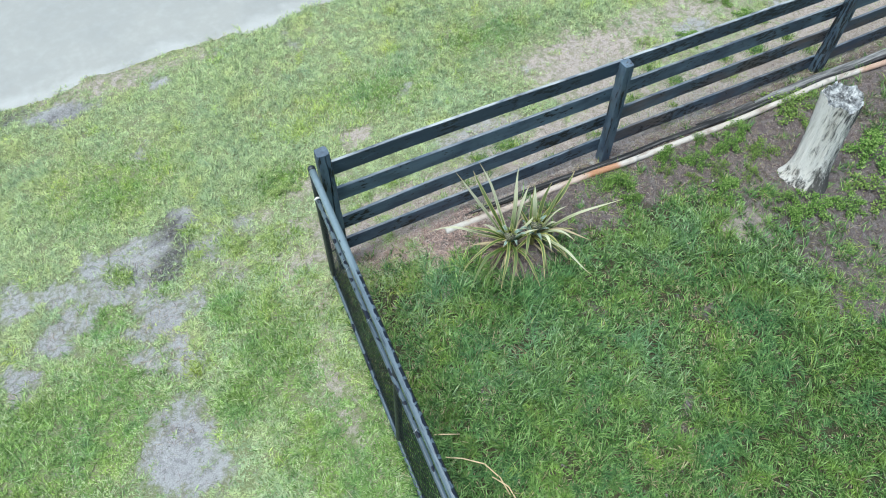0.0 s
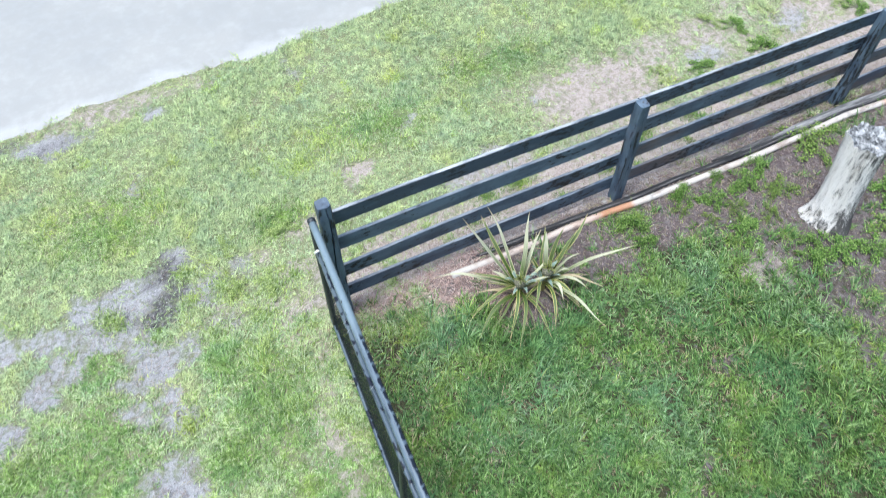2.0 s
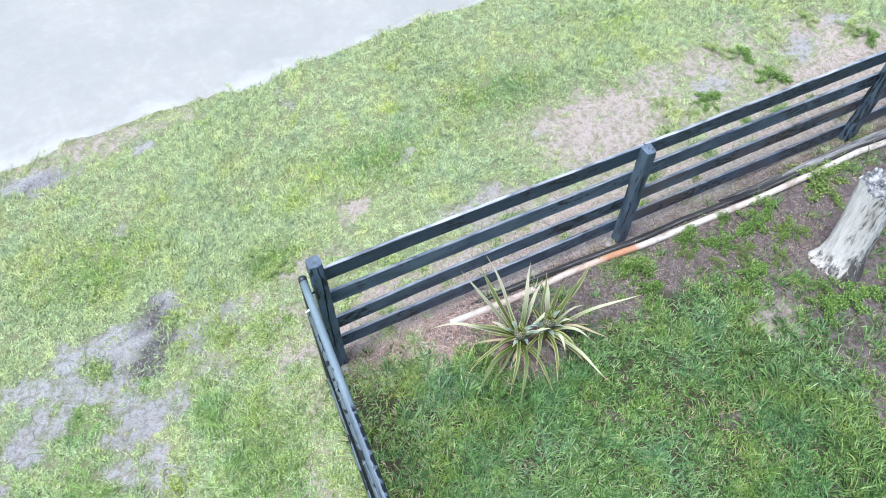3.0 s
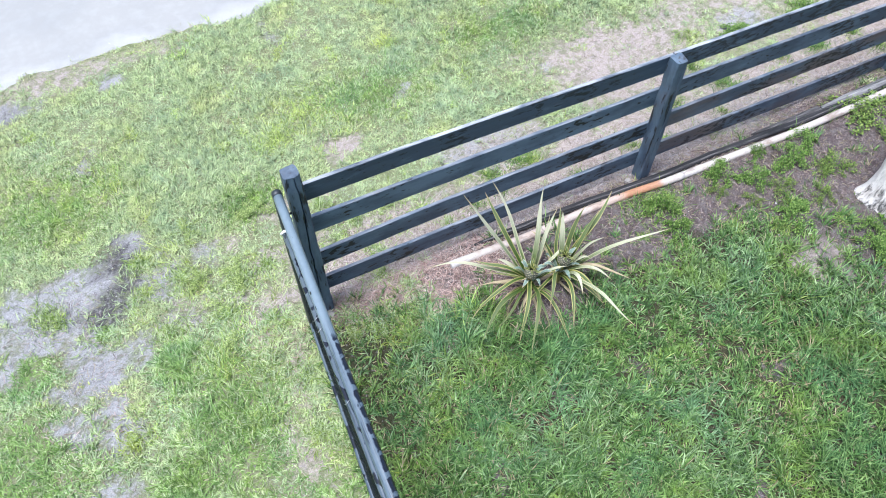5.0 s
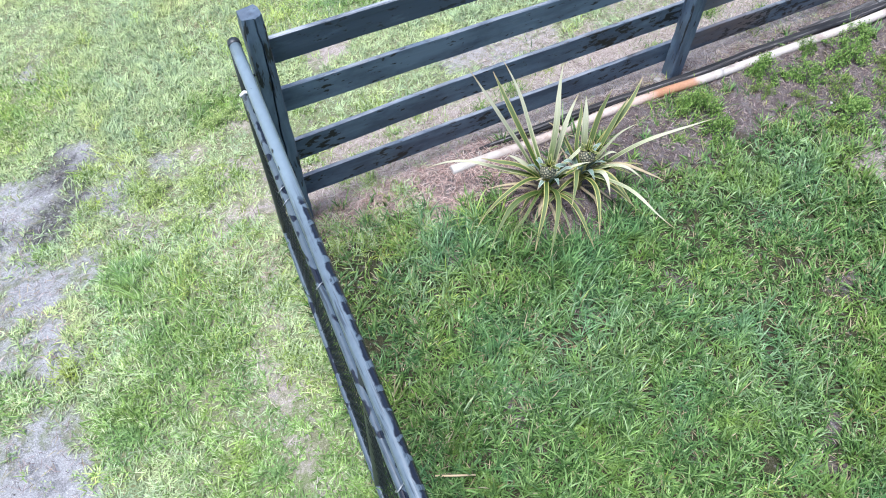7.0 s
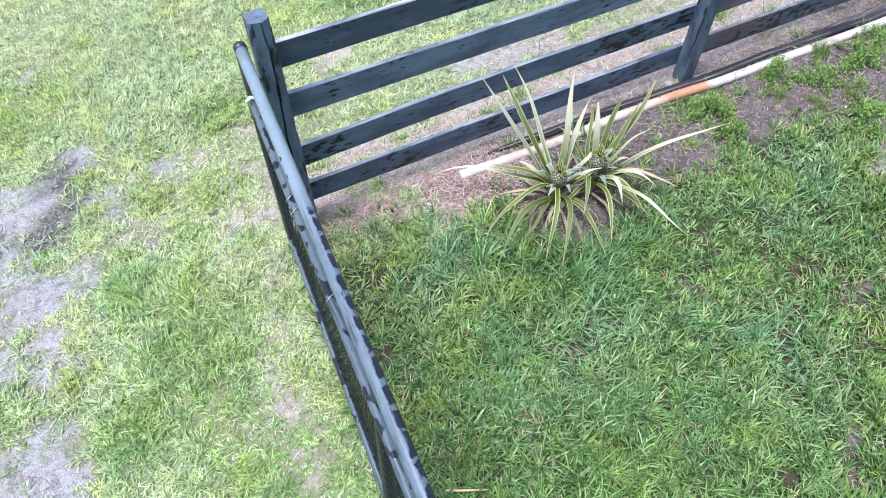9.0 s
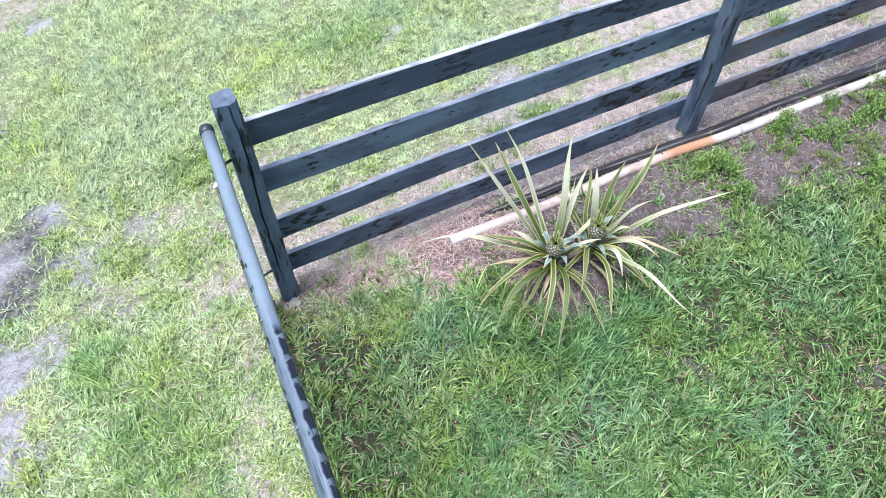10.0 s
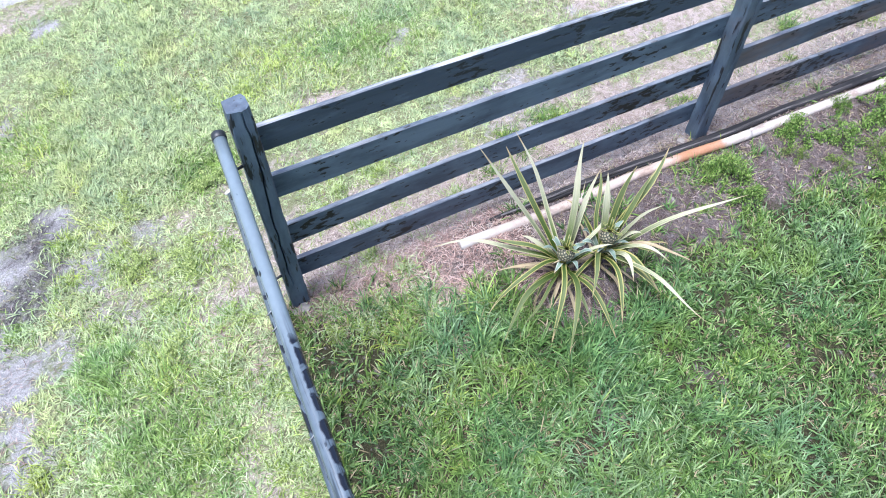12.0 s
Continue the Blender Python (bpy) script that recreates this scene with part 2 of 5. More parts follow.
def tube_material(name, tone, beads):
    """Black coated steel, wet on top; water beads and painted reflections leave dark patches."""
    mt = Mat(name)
    wear = mt.noise(30.0, 4.0)
    c = mt.mix(wear, (0.115 * tone, 0.150 * tone, 0.175 * tone), (0.180 * tone, 0.230 * tone, 0.258 * tone))
    sy = mt.n("ShaderNodeSeparateXYZ")
    mt.put(sy.inputs[0], mt.tc.outputs["Object"])
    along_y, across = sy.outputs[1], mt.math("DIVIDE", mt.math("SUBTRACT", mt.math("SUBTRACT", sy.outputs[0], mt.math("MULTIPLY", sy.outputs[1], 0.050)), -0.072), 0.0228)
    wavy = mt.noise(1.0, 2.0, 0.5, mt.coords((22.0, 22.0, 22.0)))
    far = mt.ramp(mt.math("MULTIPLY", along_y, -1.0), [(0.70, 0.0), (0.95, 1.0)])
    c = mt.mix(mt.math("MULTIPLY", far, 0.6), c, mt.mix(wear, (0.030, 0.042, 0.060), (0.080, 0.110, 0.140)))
    # film of water on the yard side, its dark reflections painted in, broken by dry rings
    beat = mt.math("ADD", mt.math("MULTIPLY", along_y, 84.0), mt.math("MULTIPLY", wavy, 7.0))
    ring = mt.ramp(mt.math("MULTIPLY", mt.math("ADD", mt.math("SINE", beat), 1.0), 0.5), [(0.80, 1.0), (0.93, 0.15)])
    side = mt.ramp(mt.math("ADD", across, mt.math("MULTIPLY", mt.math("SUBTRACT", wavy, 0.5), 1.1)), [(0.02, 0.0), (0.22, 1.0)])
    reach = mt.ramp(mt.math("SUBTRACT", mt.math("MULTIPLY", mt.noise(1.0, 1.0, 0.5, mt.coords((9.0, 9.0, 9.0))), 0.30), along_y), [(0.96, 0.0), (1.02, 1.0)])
    film_reflection = mt.math("MULTIPLY", mt.math("MULTIPLY", ring, side), reach)
    spots = mt.ramp(mt.noise(1.0, 1.0, 0.5, mt.coords((26.0, 15.0, 40.0))), [(beads, 0.0), (beads + 0.04, 1.0)])
    wetmask = mt.math("MAXIMUM", film_reflection, spots)
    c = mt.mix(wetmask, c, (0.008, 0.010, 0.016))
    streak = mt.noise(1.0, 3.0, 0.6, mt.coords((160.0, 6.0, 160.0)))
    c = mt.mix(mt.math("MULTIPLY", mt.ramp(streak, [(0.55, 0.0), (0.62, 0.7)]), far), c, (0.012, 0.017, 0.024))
    r = mt.math("SUBTRACT", 0.30, mt.math("MULTIPLY", wetmask, 0.22))
    mt.bump(mt.math("ADD", wear, mt.math("MULTIPLY", wetmask, 2.0)), 0.15, 0.002)
    return mt.done(c, r, 0.0, 0.6)


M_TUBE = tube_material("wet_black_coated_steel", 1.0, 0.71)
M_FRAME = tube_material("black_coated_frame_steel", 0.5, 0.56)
_m = Mat("black_vinyl_wire")
M_WIRE = _m.done(_m.mix(_m.noise(60.0), (0.008, 0.010, 0.012), (0.035, 0.042, 0.048)), 0.45)
_m = Mat("aluminium_tie")
M_TIE = _m.done(_m.mix(_m.noise(90.0), (0.20, 0.21, 0.22), (0.34, 0.35, 0.36)), 0.4, 0.5)
_m = Mat("white_nylon_latch")
M_WHITE = _m.done(_m.mix(_m.noise(60.0), (0.62, 0.61, 0.57), (0.82, 0.81, 0.78)), 0.5)


def pvc_material():
    """White drain pipe, bleached and cream, with rusty soil stains in stretches."""
    mt = Mat("stained_white_plastic")
    sx = mt.n("ShaderNodeSeparateXYZ")
    mt.put(sx.inputs[0], mt.tc.outputs["Object"])
    x = mt.math("DIVIDE", sx.outputs[0], 6.0)
    wob = mt.math("MULTIPLY", mt.math("SUBTRACT", mt.noise(7.0, 4.0), 0.5), 0.05)
    xs = mt.math("ADD", x, wob)
    stain = mt.ramp(xs, [(0.15, 0.0), (0.20, 0.28), (0.31, 0.30), (0.34, 0.50), (0.36, 1.0), (0.400, 0.95), (0.408, 0.05), (0.60, 0.12), (0.82, 0.08), (0.84, 0.7), (0.90, 0.55), (0.94, 0.1)])
    fine = mt.noise(45.0, 5.0, 0.65)
    white = mt.mix(fine, (0.36, 0.33, 0.30), (0.56, 0.53, 0.49))
    white = mt.mix(mt.ramp(mt.noise(12.0, 4.0), [(0.5, 0.0), (0.7, 0.5)]), white, (0.33, 0.26, 0.20))
    orange = mt.mix(fine, (0.27, 0.115, 0.055), (0.46, 0.255, 0.15))
    c = mt.mix(stain, white, orange)
    smear = mt.noise(1.0, 5.0, 0.7, mt.coords((5.0, 14.0, 14.0)))
    c = mt.mix(mt.ramp(smear, [(0.55, 0.0), (0.64, 0.65)]), c, mt.mix(fine, (0.12, 0.085, 0.068), (0.30, 0.22, 0.175)))
    specks = mt.noise(110.0, 3.0, 0.7)
    c = mt.mix(mt.ramp(specks, [(0.62, 0.0), (0.70, 0.6)]), c, (0.09, 0.07, 0.055))
    mt.bump(fine, 0.15, 0.002)
    return mt.done(c, 0.6, 0.0, 0.35)


def log_material():
    """Bleached bare wood with vertical checks, and black blotches denser on one side, round the foot and near the rim.
    """
    mt = Mat("bleached_log_wood")
    grain = mt.noise(1.0, 6.0, 0.72, mt.coords((34.0, 34.0, 2.6)), 0.5)
    fine = mt.noise(1.0, 5.0, 0.7, mt.coords((120.0, 120.0, 12.0)))
    blot = mt.noise(1.0, 6.0, 0.7, mt.coords((6.0, 6.0, 2.4)), 0.6)
    c = mt.mix(grain, (0.56, 0.52, 0.475), (0.88, 0.845, 0.79))
    c = mt.mix(mt.ramp(blot, [(0.52, 0.0), (0.70, 0.55)]), c, (0.40, 0.33, 0.245))
    c = mt.mix(mt.ramp(fine, [(0.34, 0.4), (0.44, 0.0)]), c, (0.24, 0.22, 0.195))
    c = mt.mix(mt.ramp(grain, [(0.32, 0.6), (0.40, 0.0)]), c, (0.09, 0.08, 0.07))
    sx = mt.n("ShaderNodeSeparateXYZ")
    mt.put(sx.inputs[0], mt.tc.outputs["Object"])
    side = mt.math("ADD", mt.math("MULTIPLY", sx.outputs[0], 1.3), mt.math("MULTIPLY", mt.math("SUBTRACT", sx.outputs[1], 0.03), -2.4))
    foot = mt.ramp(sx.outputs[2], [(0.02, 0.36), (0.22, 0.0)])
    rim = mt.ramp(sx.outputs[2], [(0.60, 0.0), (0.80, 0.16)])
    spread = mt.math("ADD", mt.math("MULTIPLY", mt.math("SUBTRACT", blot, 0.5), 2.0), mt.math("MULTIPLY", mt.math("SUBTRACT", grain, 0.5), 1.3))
    dark_blotch = mt.math("ADD", mt.math("ADD", spread, 0.5), mt.math("ADD", side, mt.math("ADD", foot, rim)))
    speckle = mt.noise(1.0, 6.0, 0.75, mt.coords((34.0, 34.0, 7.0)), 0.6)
    dark_blotch = mt.math("ADD", dark_blotch, mt.math("MULTIPLY", mt.math("SUBTRACT", speckle, 0.5), 2.6))
    c = mt.mix(mt.ramp(dark_blotch, [(0.50, 0.0), (1.00, 0.95)]), c, mt.mix(speckle, (0.009, 0.009, 0.010), (0.085, 0.080, 0.075)))
    mt.bump(mt.math("ADD", grain, mt.math("MULTIPLY", fine, 0.6)), 0.9, 0.014)
    return mt.done(c, 0.85, 0.0, 0.2)


def log_top_material():
    mt = Mat("rotted_grey_end_grain")
    v = mt.noise(26.0, 6.0, 0.7)
    c = mt.ramp(v, [(0.38, (0.045, 0.045, 0.048)), (0.48, (0.19, 0.195, 0.20)), (0.58, (0.40, 0.405, 0.405)), (0.72, (0.66, 0.65, 0.63))])
    mt.bump(v, 1.0, 0.02)
    return mt.done(c, 0.9, 0.0, 0.2)


def pineapple_leaf_material(name, mid_a, mid_b, rim, bleach=0.0):
    """Variegated: green along the middle, cream to yellow rims, browned tips."""
    mt = Mat(name)
    sx = mt.n("ShaderNodeSeparateXYZ")
    mt.put(sx.inputs[0], mt.tc.outputs["UV"])
    off = mt.math("ABSOLUTE", mt.math("SUBTRACT", sx.outputs[0], 0.5))
    rnd = mt.n("ShaderNodeObjectInfo").outputs["Random"]
    streak = mt.noise(1.0, 3.0, 0.6, mt.coords((26.0, 3.0, 1.0), "UV"))
    off = mt.math("ADD", off, mt.math("MULTIPLY", mt.math("SUBTRACT", streak, 0.5), 0.22))
    off = mt.math("ADD", off, mt.math("MULTIPLY", mt.math("SUBTRACT", rnd, 0.5), 0.16))
    green = mt.mix(streak, mid_a, mid_b)
    c = mt.mix(mt.ramp(off, [(0.30, 0.0), (0.46, 1.0)]), green, rim)
    c = mt.mix(mt.math("MULTIPLY", mt.ramp(mt.math("ADD", sx.outputs[1], mt.math("MULTIPLY", streak, 0.5)), [(0.45, 0.0), (0.95, 1.0)]), bleach), c, mt.mix(streak, (0.48, 0.47, 0.30), (0.72, 0.70, 0.54)))
    tip = mt.math("ADD", sx.outputs[1], mt.math("MULTIPLY", rnd, 0.1))
    c = mt.mix(mt.ramp(tip, [(0.94, 0.0), (1.06, 0.8)]), c, (0.42, 0.33, 0.19))
    mt.bump(streak, 0.2, 0.003)
    return mt.leafy(c, 0.45, 0.2)


M_PINE = pineapple_leaf_material("variegated_pineapple_leaf", (0.022, 0.052, 0.010), (0.095, 0.150, 0.028), (0.43, 0.40, 0.13), 0.12)
M_PINE_PALE = pineapple_leaf_material("bleached_pineapple_leaf", (0.055, 0.105, 0.022), (0.17, 0.22, 0.065), (0.54, 0.52, 0.29), 0.85)
M_CROWN = pineapple_leaf_material("silvery_crown_leaf", (0.12, 0.19, 0.14), (0.26, 0.34, 0.28), (0.42, 0.47, 0.40))


_m = Mat("withered_leaf")
M_DEAD = _m.leafy(_m.mix(_m.noise(25.0, 4.0), (0.28, 0.21, 0.12), (0.54, 0.46, 0.30)), 0.7, 0.15)


def fruit_material():
    mt = Mat("young_pineapple_skin")
    at = mt.n("ShaderNodeAttribute", attribute_name="eye")
    c = mt.mix(mt.ramp(at.outputs["Fac"], [(0.45, 0.0), (0.8, 1.0)]), (0.06, 0.062, 0.045), (0.38, 0.33, 0.22))
    c = mt.mix(mt.ramp(mt.noise(60.0, 3.0), [(0.45, 0.0), (0.7, 0.4)]), c, (0.16, 0.20, 0.11))
    return mt.done(c, 0.6, 0.0, 0.4)


M_FRUIT = fruit_material()
_m = Mat("weed_leaf")
M_WEED = _m.leafy(_m.ramp(island(_m), [(0.0, (0.05, 0.11, 0.025)), (0.5, (0.155, 0.265, 0.055)), (1.0, (0.31, 0.42, 0.13))]), 0.45, 0.3)
_m = Mat("weed_leaf_yellowing")
M_WEED_Y = _m.leafy(_m.ramp(island(_m), [(0.0, (0.07, 0.125, 0.03)), (0.6, (0.19, 0.27, 0.07)), (1.0, (0.29, 0.37, 0.10))]), 0.45, 0.3)
_m = Mat("pale_weed_leaf")
M_WEED_PALE = _m.leafy(_m.ramp(island(_m), [(0.0, (0.15, 0.205, 0.065)), (0.5, (0.30, 0.385, 0.125)), (1.0, (0.44, 0.51, 0.20))]), 0.5, 0.25)
_m = Mat("dark_edging_plastic")
M_EDGE = _m.done(_m.mix(_m.ramp(_m.noise(1.0, 5.0, 0.6, _m.coords((3.0, 40.0, 40.0))), [(0.4, 0.0), (0.65, 1.0)]), (0.006, 0.006, 0.007), (0.028, 0.026, 0.027)), 0.6)
_m = Mat("grey_rotten_board")
_g = _m.noise(1.0, 6.0, 0.7, _m.coords((3.0, 60.0, 60.0)))
_m.bump(_g, 0.8, 0.006)
M_OLDBOARD = _m.done(_m.ramp(_g, [(0.38, (0.012, 0.011, 0.011)), (0.52, (0.07, 0.066, 0.066)), (0.7, (0.25, 0.235, 0.23))]), 0.85)
_m = Mat("silvery_grey_board")
_g = _m.noise(1.0, 6.0, 0.7, _m.coords((3.0, 60.0, 60.0)))
_m.bump(_g, 0.8, 0.006)
M_GREYBOARD = _m.done(_m.ramp(_g, [(0.36, (0.03, 0.029, 0.029)), (0.50, (0.14, 0.136, 0.134)), (0.7, (0.33, 0.32, 0.315))]), 0.85)
_m = Mat("dry_stalk")
M_STALK = _m.done(_m.mix(_m.noise(30.0), (0.42, 0.30, 0.16), (0.62, 0.48, 0.30)), 0.7)
_m = Mat("pale_rubble")
_g = _m.noise(35.0, 5.0, 0.7)
_m.bump(_g, 0.6, 0.01)
M_RUBBLE = _m.done(_m.mix(_g, (0.16, 0.14, 0.12), (0.38, 0.36, 0.33)), 0.9)
_m = Mat("mixed_grit")
M_GRIT = _m.done(_m.ramp(island(_m), [(0.0, (0.05, 0.045, 0.042)), (0.5, (0.24, 0.225, 0.21)), (1.0, (0.50, 0.48, 0.46))]), 0.9)
M_GROUND, M_ROAD, M_PVC, M_LOG, M_LOGTOP = ground_material(), road_material(), pvc_material(), log_material(), log_top_material()


# ---- mesh helpers ----
def step(v, a, b):
    t = np.clip((v - a) / (b - a), 0, 1)
    return t * t * (3 - 2 * t)


def ground_z(x, y):
    """Yard nearly level, dropping to a shallow swale beyond the fence, rising a little to the road."""
    x, y = np.asarray(x, float), np.asarray(y, float)
    return 0.012 * np.clip(x, -5, 9) - 0.15 * step(y, -0.1, 0.6) + 0.04 * step(y, 1.8, 3.0)


def np_mesh(name, verts, quads=(), tris=(), mats=(), quad_mat=None, tri_mat=None, smooth=True):
    """A mesh from arrays of vertices, quads and triangles."""
    me = bpy.data.meshes.new(name)
    verts = np.asarray(verts, np.float32)
    quads = np.asarray(quads, np.int32).reshape(-1, 4)
    tris = np.asarray(tris, np.int32).reshape(-1, 3)
    me.vertices.add(len(verts))
    me.vertices.foreach_set("co", verts.ravel())
    loops = np.concatenate([quads.ravel(), tris.ravel()])
    me.loops.add(len(loops))
    me.loops.foreach_set("vertex_index", loops)
    n = len(quads) + len(tris)
    starts = np.concatenate([np.arange(len(quads)) * 4, len(quads) * 4 + np.arange(len(tris)) * 3]).astype(np.int32)
    me.polygons.add(n)
    me.polygons.foreach_set("loop_start", starts)
    me.polygons.foreach_set("loop_total", np.concatenate([np.full(len(quads), 4), np.full(len(tris), 3)]).astype(np.int32))
    for m in mats:
        me.materials.append(m)
    if quad_mat is not None or tri_mat is not None:
        idx = np.concatenate([np.asarray(quad_mat if quad_mat is not None else [], np.int32), np.asarray(tri_mat if tri_mat is not None else [], np.int32)])
        me.polygons.foreach_set("material_index", idx.astype(np.int32))
    me.polygons.foreach_set("use_smooth", np.full(n, smooth))
    me.update(calc_edges=True)
    me.validate()
    return me


def thing(name, at=(0, 0, 0)):
    ob = new(name)
    ob.empty_display_size = 0.1
    ob.location = at
    return ob


def child(name, me, parent, label=""):
    ob = new(name, me)
    ob.parent = parent
    return tagged(ob, label) if label else ob


def part(name, bm, material, parent, label=""):
    me = bpy.data.meshes.new(name)
    bm.to_mesh(me)
    bm.free()
    me.materials.append(material)
    return child(name, me, parent, label)


def loft(rings, close_ends=True):
    """A skin over rings of equal vertex count."""
    bm = bmesh.new()
    rows = [[bm.verts.new(p) for p in ring] for ring in rings]
    k = len(rows[0])
    for a, b in zip(rows, rows[1:]):
        for i in range(k):
            bm.faces.new((a[i], a[(i + 1) % k], b[(i + 1) % k], b[i]))
    if close_ends:
        bm.faces.new(rows[0][::-1])
        bm.faces.new(rows[-1])
    bmesh.ops.recalc_face_normals(bm, faces=bm.faces)
    for f in bm.faces:
        f.smooth = len(f.verts) == 4
    return bm


def tube(points, radius, sides=10, cap=True):
    """A round tube along points; radius is one number or one a point."""
    pts = [Vector(p) for p in points]
    rad = radius if isinstance(radius, (list, tuple)) else [radius] * len(pts)
    rings = []
    for i, p in enumerate(pts):
        d = (pts[min(i + 1, len(pts) - 1)] - pts[max(i - 1, 0)]).normalized()
        ref = Vector((0, 0, 1)) if abs(d.z) < 0.9 else Vector((1, 0, 0))
        u = d.cross(ref).normalized()
        v = u.cross(d)
        rings.append([p + (u * math.cos(a) + v * math.sin(a)) * rad[i] for a in [2 * math.pi * k / sides for k in range(sides)]])
    return loft(rings, cap)


def along(a, b, n):
    a, b = Vector(a), Vector(b)
    return [a.lerp(b, i / (n - 1)) for i in range(n)]


def sharp_edges(bm, angle=35):
    for e in bm.edges:
        if len(e.link_faces) == 2 and e.calc_face_angle(0) > radians(angle):
            e.smooth = False
    return bm


# ---- ground: soil zones as soft ellipses (x, y, half width, half depth, strength) ----
SAND = [(-0.99, 1.17, 0.08, 0.06, 1), (-1.3, 0.98, 0.11, 0.09, 0.8), (-1.45, 0.93, 0.15, 0.1, 0.9), (-1.65, 0.76, 0.1, 0.1, 1), (-1.45, 0.73, 0.1, 0.09, 0.85), (-1.75, 0.99, 0.05, 0.07, 0.8), (-1.85, 0.54, 0.04, 0.06, 0.75), (-0.89, 0.78, 0.08, 0.09, 0.85), (-0.85, 0.43, 0.05, 0.06, 0.6), (-0.6, 0.85, 0.08, 0.05, 0.5), (-1.4, 0.3, 0.09, 0.16, 1), (-1.14, 0.33, 0.07, 0.08, 0.6), (-1.3, -0.14, 0.05, 0.12, 0.75), (-1.49, -0.1, 0.04, 0.04, 0.6), (-1.6, 0.02, 0.04, 0.04, 0.55)]
SAND += [(-1.70, 2.80, 0.20, 0.07, 0.95), (-0.80, 2.78, 0.06, 0.04, 1), (-1.11, 2.03, 0.06, 0.08, 0.4), (-1.49, -0.83, 0.15, 0.21, 1), (1.26, 1.69, 0.06, 0.06, 0.5), (0.51, 2.85, 0.05, 0.16, 0.35), (4.13, 1.14, 0.12, 0.08, 0.7), (5.19, 1.23, 0.13, 0.1, 0.7), (5.91, 1.34, 0.11, 0.07, 0.6), (2.39, 1.4, 0.04, 0.04, 0.6), (1.63, 0.88, 0.3, 0.12, 0.5), (2.6, 0.16, 1.2, 0.09, 0.55), (3.7, 0.25, 0.8, 0.12, 0.6)]
SAND += [(-2.14, .46, .06, .12, .75), (-2.42, .24, .07, .08, .85), (-2.38, .01, .05, .06, .7), (-2.37, .95, .05, .12, .75), (-2.01, .63, .08, .09, .6), (-1.45, .5, .08, .14, .7), (-1.78, .84, .14, .07, .8), (-2.08, .92, .1, .07, .7)]
DAMP = [(-1.09, 1.05, 0.06, 0.12, 0.68), (-1.21, 1.03, 0.05, 0.06, 0.56), (-1.23, 0.73, 0.08, 0.07, 0.76), (-1.1, 0.85, 0.05, 0.08, 0.6), (-2.11, 2.9, 0.08, 0.05, 0.56), (-1.66, 2.8, 0.12, 0.07, 0.4)]
TAN = [(-1.02, 3.02, 0.17, 0.12, 0.5), (0.64, 1.36, 0.15, 0.11, 0.8), (-0.16, 0.64, 0.1, 0.07, 0.7), (-0.26, 0.25, 0.13, 0.06, 0.8), (-0.32, -0.24, 0.04, 0.08, 0.5), (-0.31, -0.48, 0.04, 0.09, 0.45), (-0.45, -0.78, 0.07, 0.14, 0.6), (-0.4, 0.86, 0.04, 0.04, 0.5), (-0.42, 0.42, 0.04, 0.04, 0.45)]
TAN += [(2.97, 1.2, 0.58, 0.42, 0.9), (3.72, 1.45, 0.36, 0.26, 0.55), (4.3, 1.4, 0.4, 0.3, 0.55), (4.8, 1.61, 0.3, 0.22, 0.5), (5.5, 1.3, 0.45, 0.34, 0.65), (3.18, 0.74, 0.3, 0.18, 0.6), (4.4, 1.15, 1.1, 0.4, 0.42)]
TAN += [(-.35, .2, .2, .26, .45), (-.72, .45, .15, .15, .35), (1.7, .85, .35, .16, .75), (.1, 1.0, .3, .12, .45), (-.39, -1.25, .05, .28, .4), (2.3, 1.5, .25, .2, .4)]
TAN += [(2.98, -1.02, .22, .12, .7), (2.97, -1.15, .16, .1, .6), (3.75, -.62, .25, .2, .6)]
TAN += [(.62, -.03, .48, .13, .95), (.9, -.14, .32, .14, .9), (.22, -.02, .2, .07, .7)]
TAN += [(.35, .45, .4, .2, .85), (.9, .2, .5, .12, .9)]
TAN += [(-1.2, 2.98, .75, .10, .55), (-.4, 3.02, .3, .08, .45), (.22, .26, .26, .18, 1)]
TAN += [(.75, .28, .7, .2, 1), (1.6, .26, .9, .2, 1), (2.6, .28, .9, .22, 1), (.85, .38, .7, .24, .95), (2.4, .40, 1.2, .28, .95), (4.2, .45, 1.0, .3, .95), (5.6, .6, 1.2, .5, .9)]
MULCH = [(4.6, .4, .3, .1, .5)]
MULCH += [(.68, -.08, .42, .14, .62), (3.9, -.9, .95, .85, .88), (2.55, -.28, .55, .27, 1), (3.3, -.5, .6, .4, .9), (1.2, -.10, .6, .22, 1), (2.0, -.32, .5, .27, 1), (2.68, -.32, .45, .24, 1), (3.2, -.60, .36, .2, .8),
          (4.0, -.35, .8, .35, .9), (3.0, -.86, .2, .1, .5)]
MULCH += [(3.28, -1.64, .28, .25, .75), (3.33, -1.94, .30, .28, 1), (3.73, -1.75, .5, .4, .9), (3.9, -.95, .55, .45, .75), (1.04, -1.09, .06, .05, .5),
          (1.56, -2.13, .12, .1, .6), (.88, -.80, .07, .05, .5), (3.0, -.05, 2.6, .14, 1), (1.25, -.45, .36, .24, .95), (5.2, -.3, .9, .45, .8)]
MULCH += [(.2, -.16, .12, .06, .5), (.45, -1.35, .05, .05, .7), (.62, -.62, .06, .05, .7), (1.5, -1.2, .06, .05, .6), (2.2, -1.5, .08, .06, .6)]


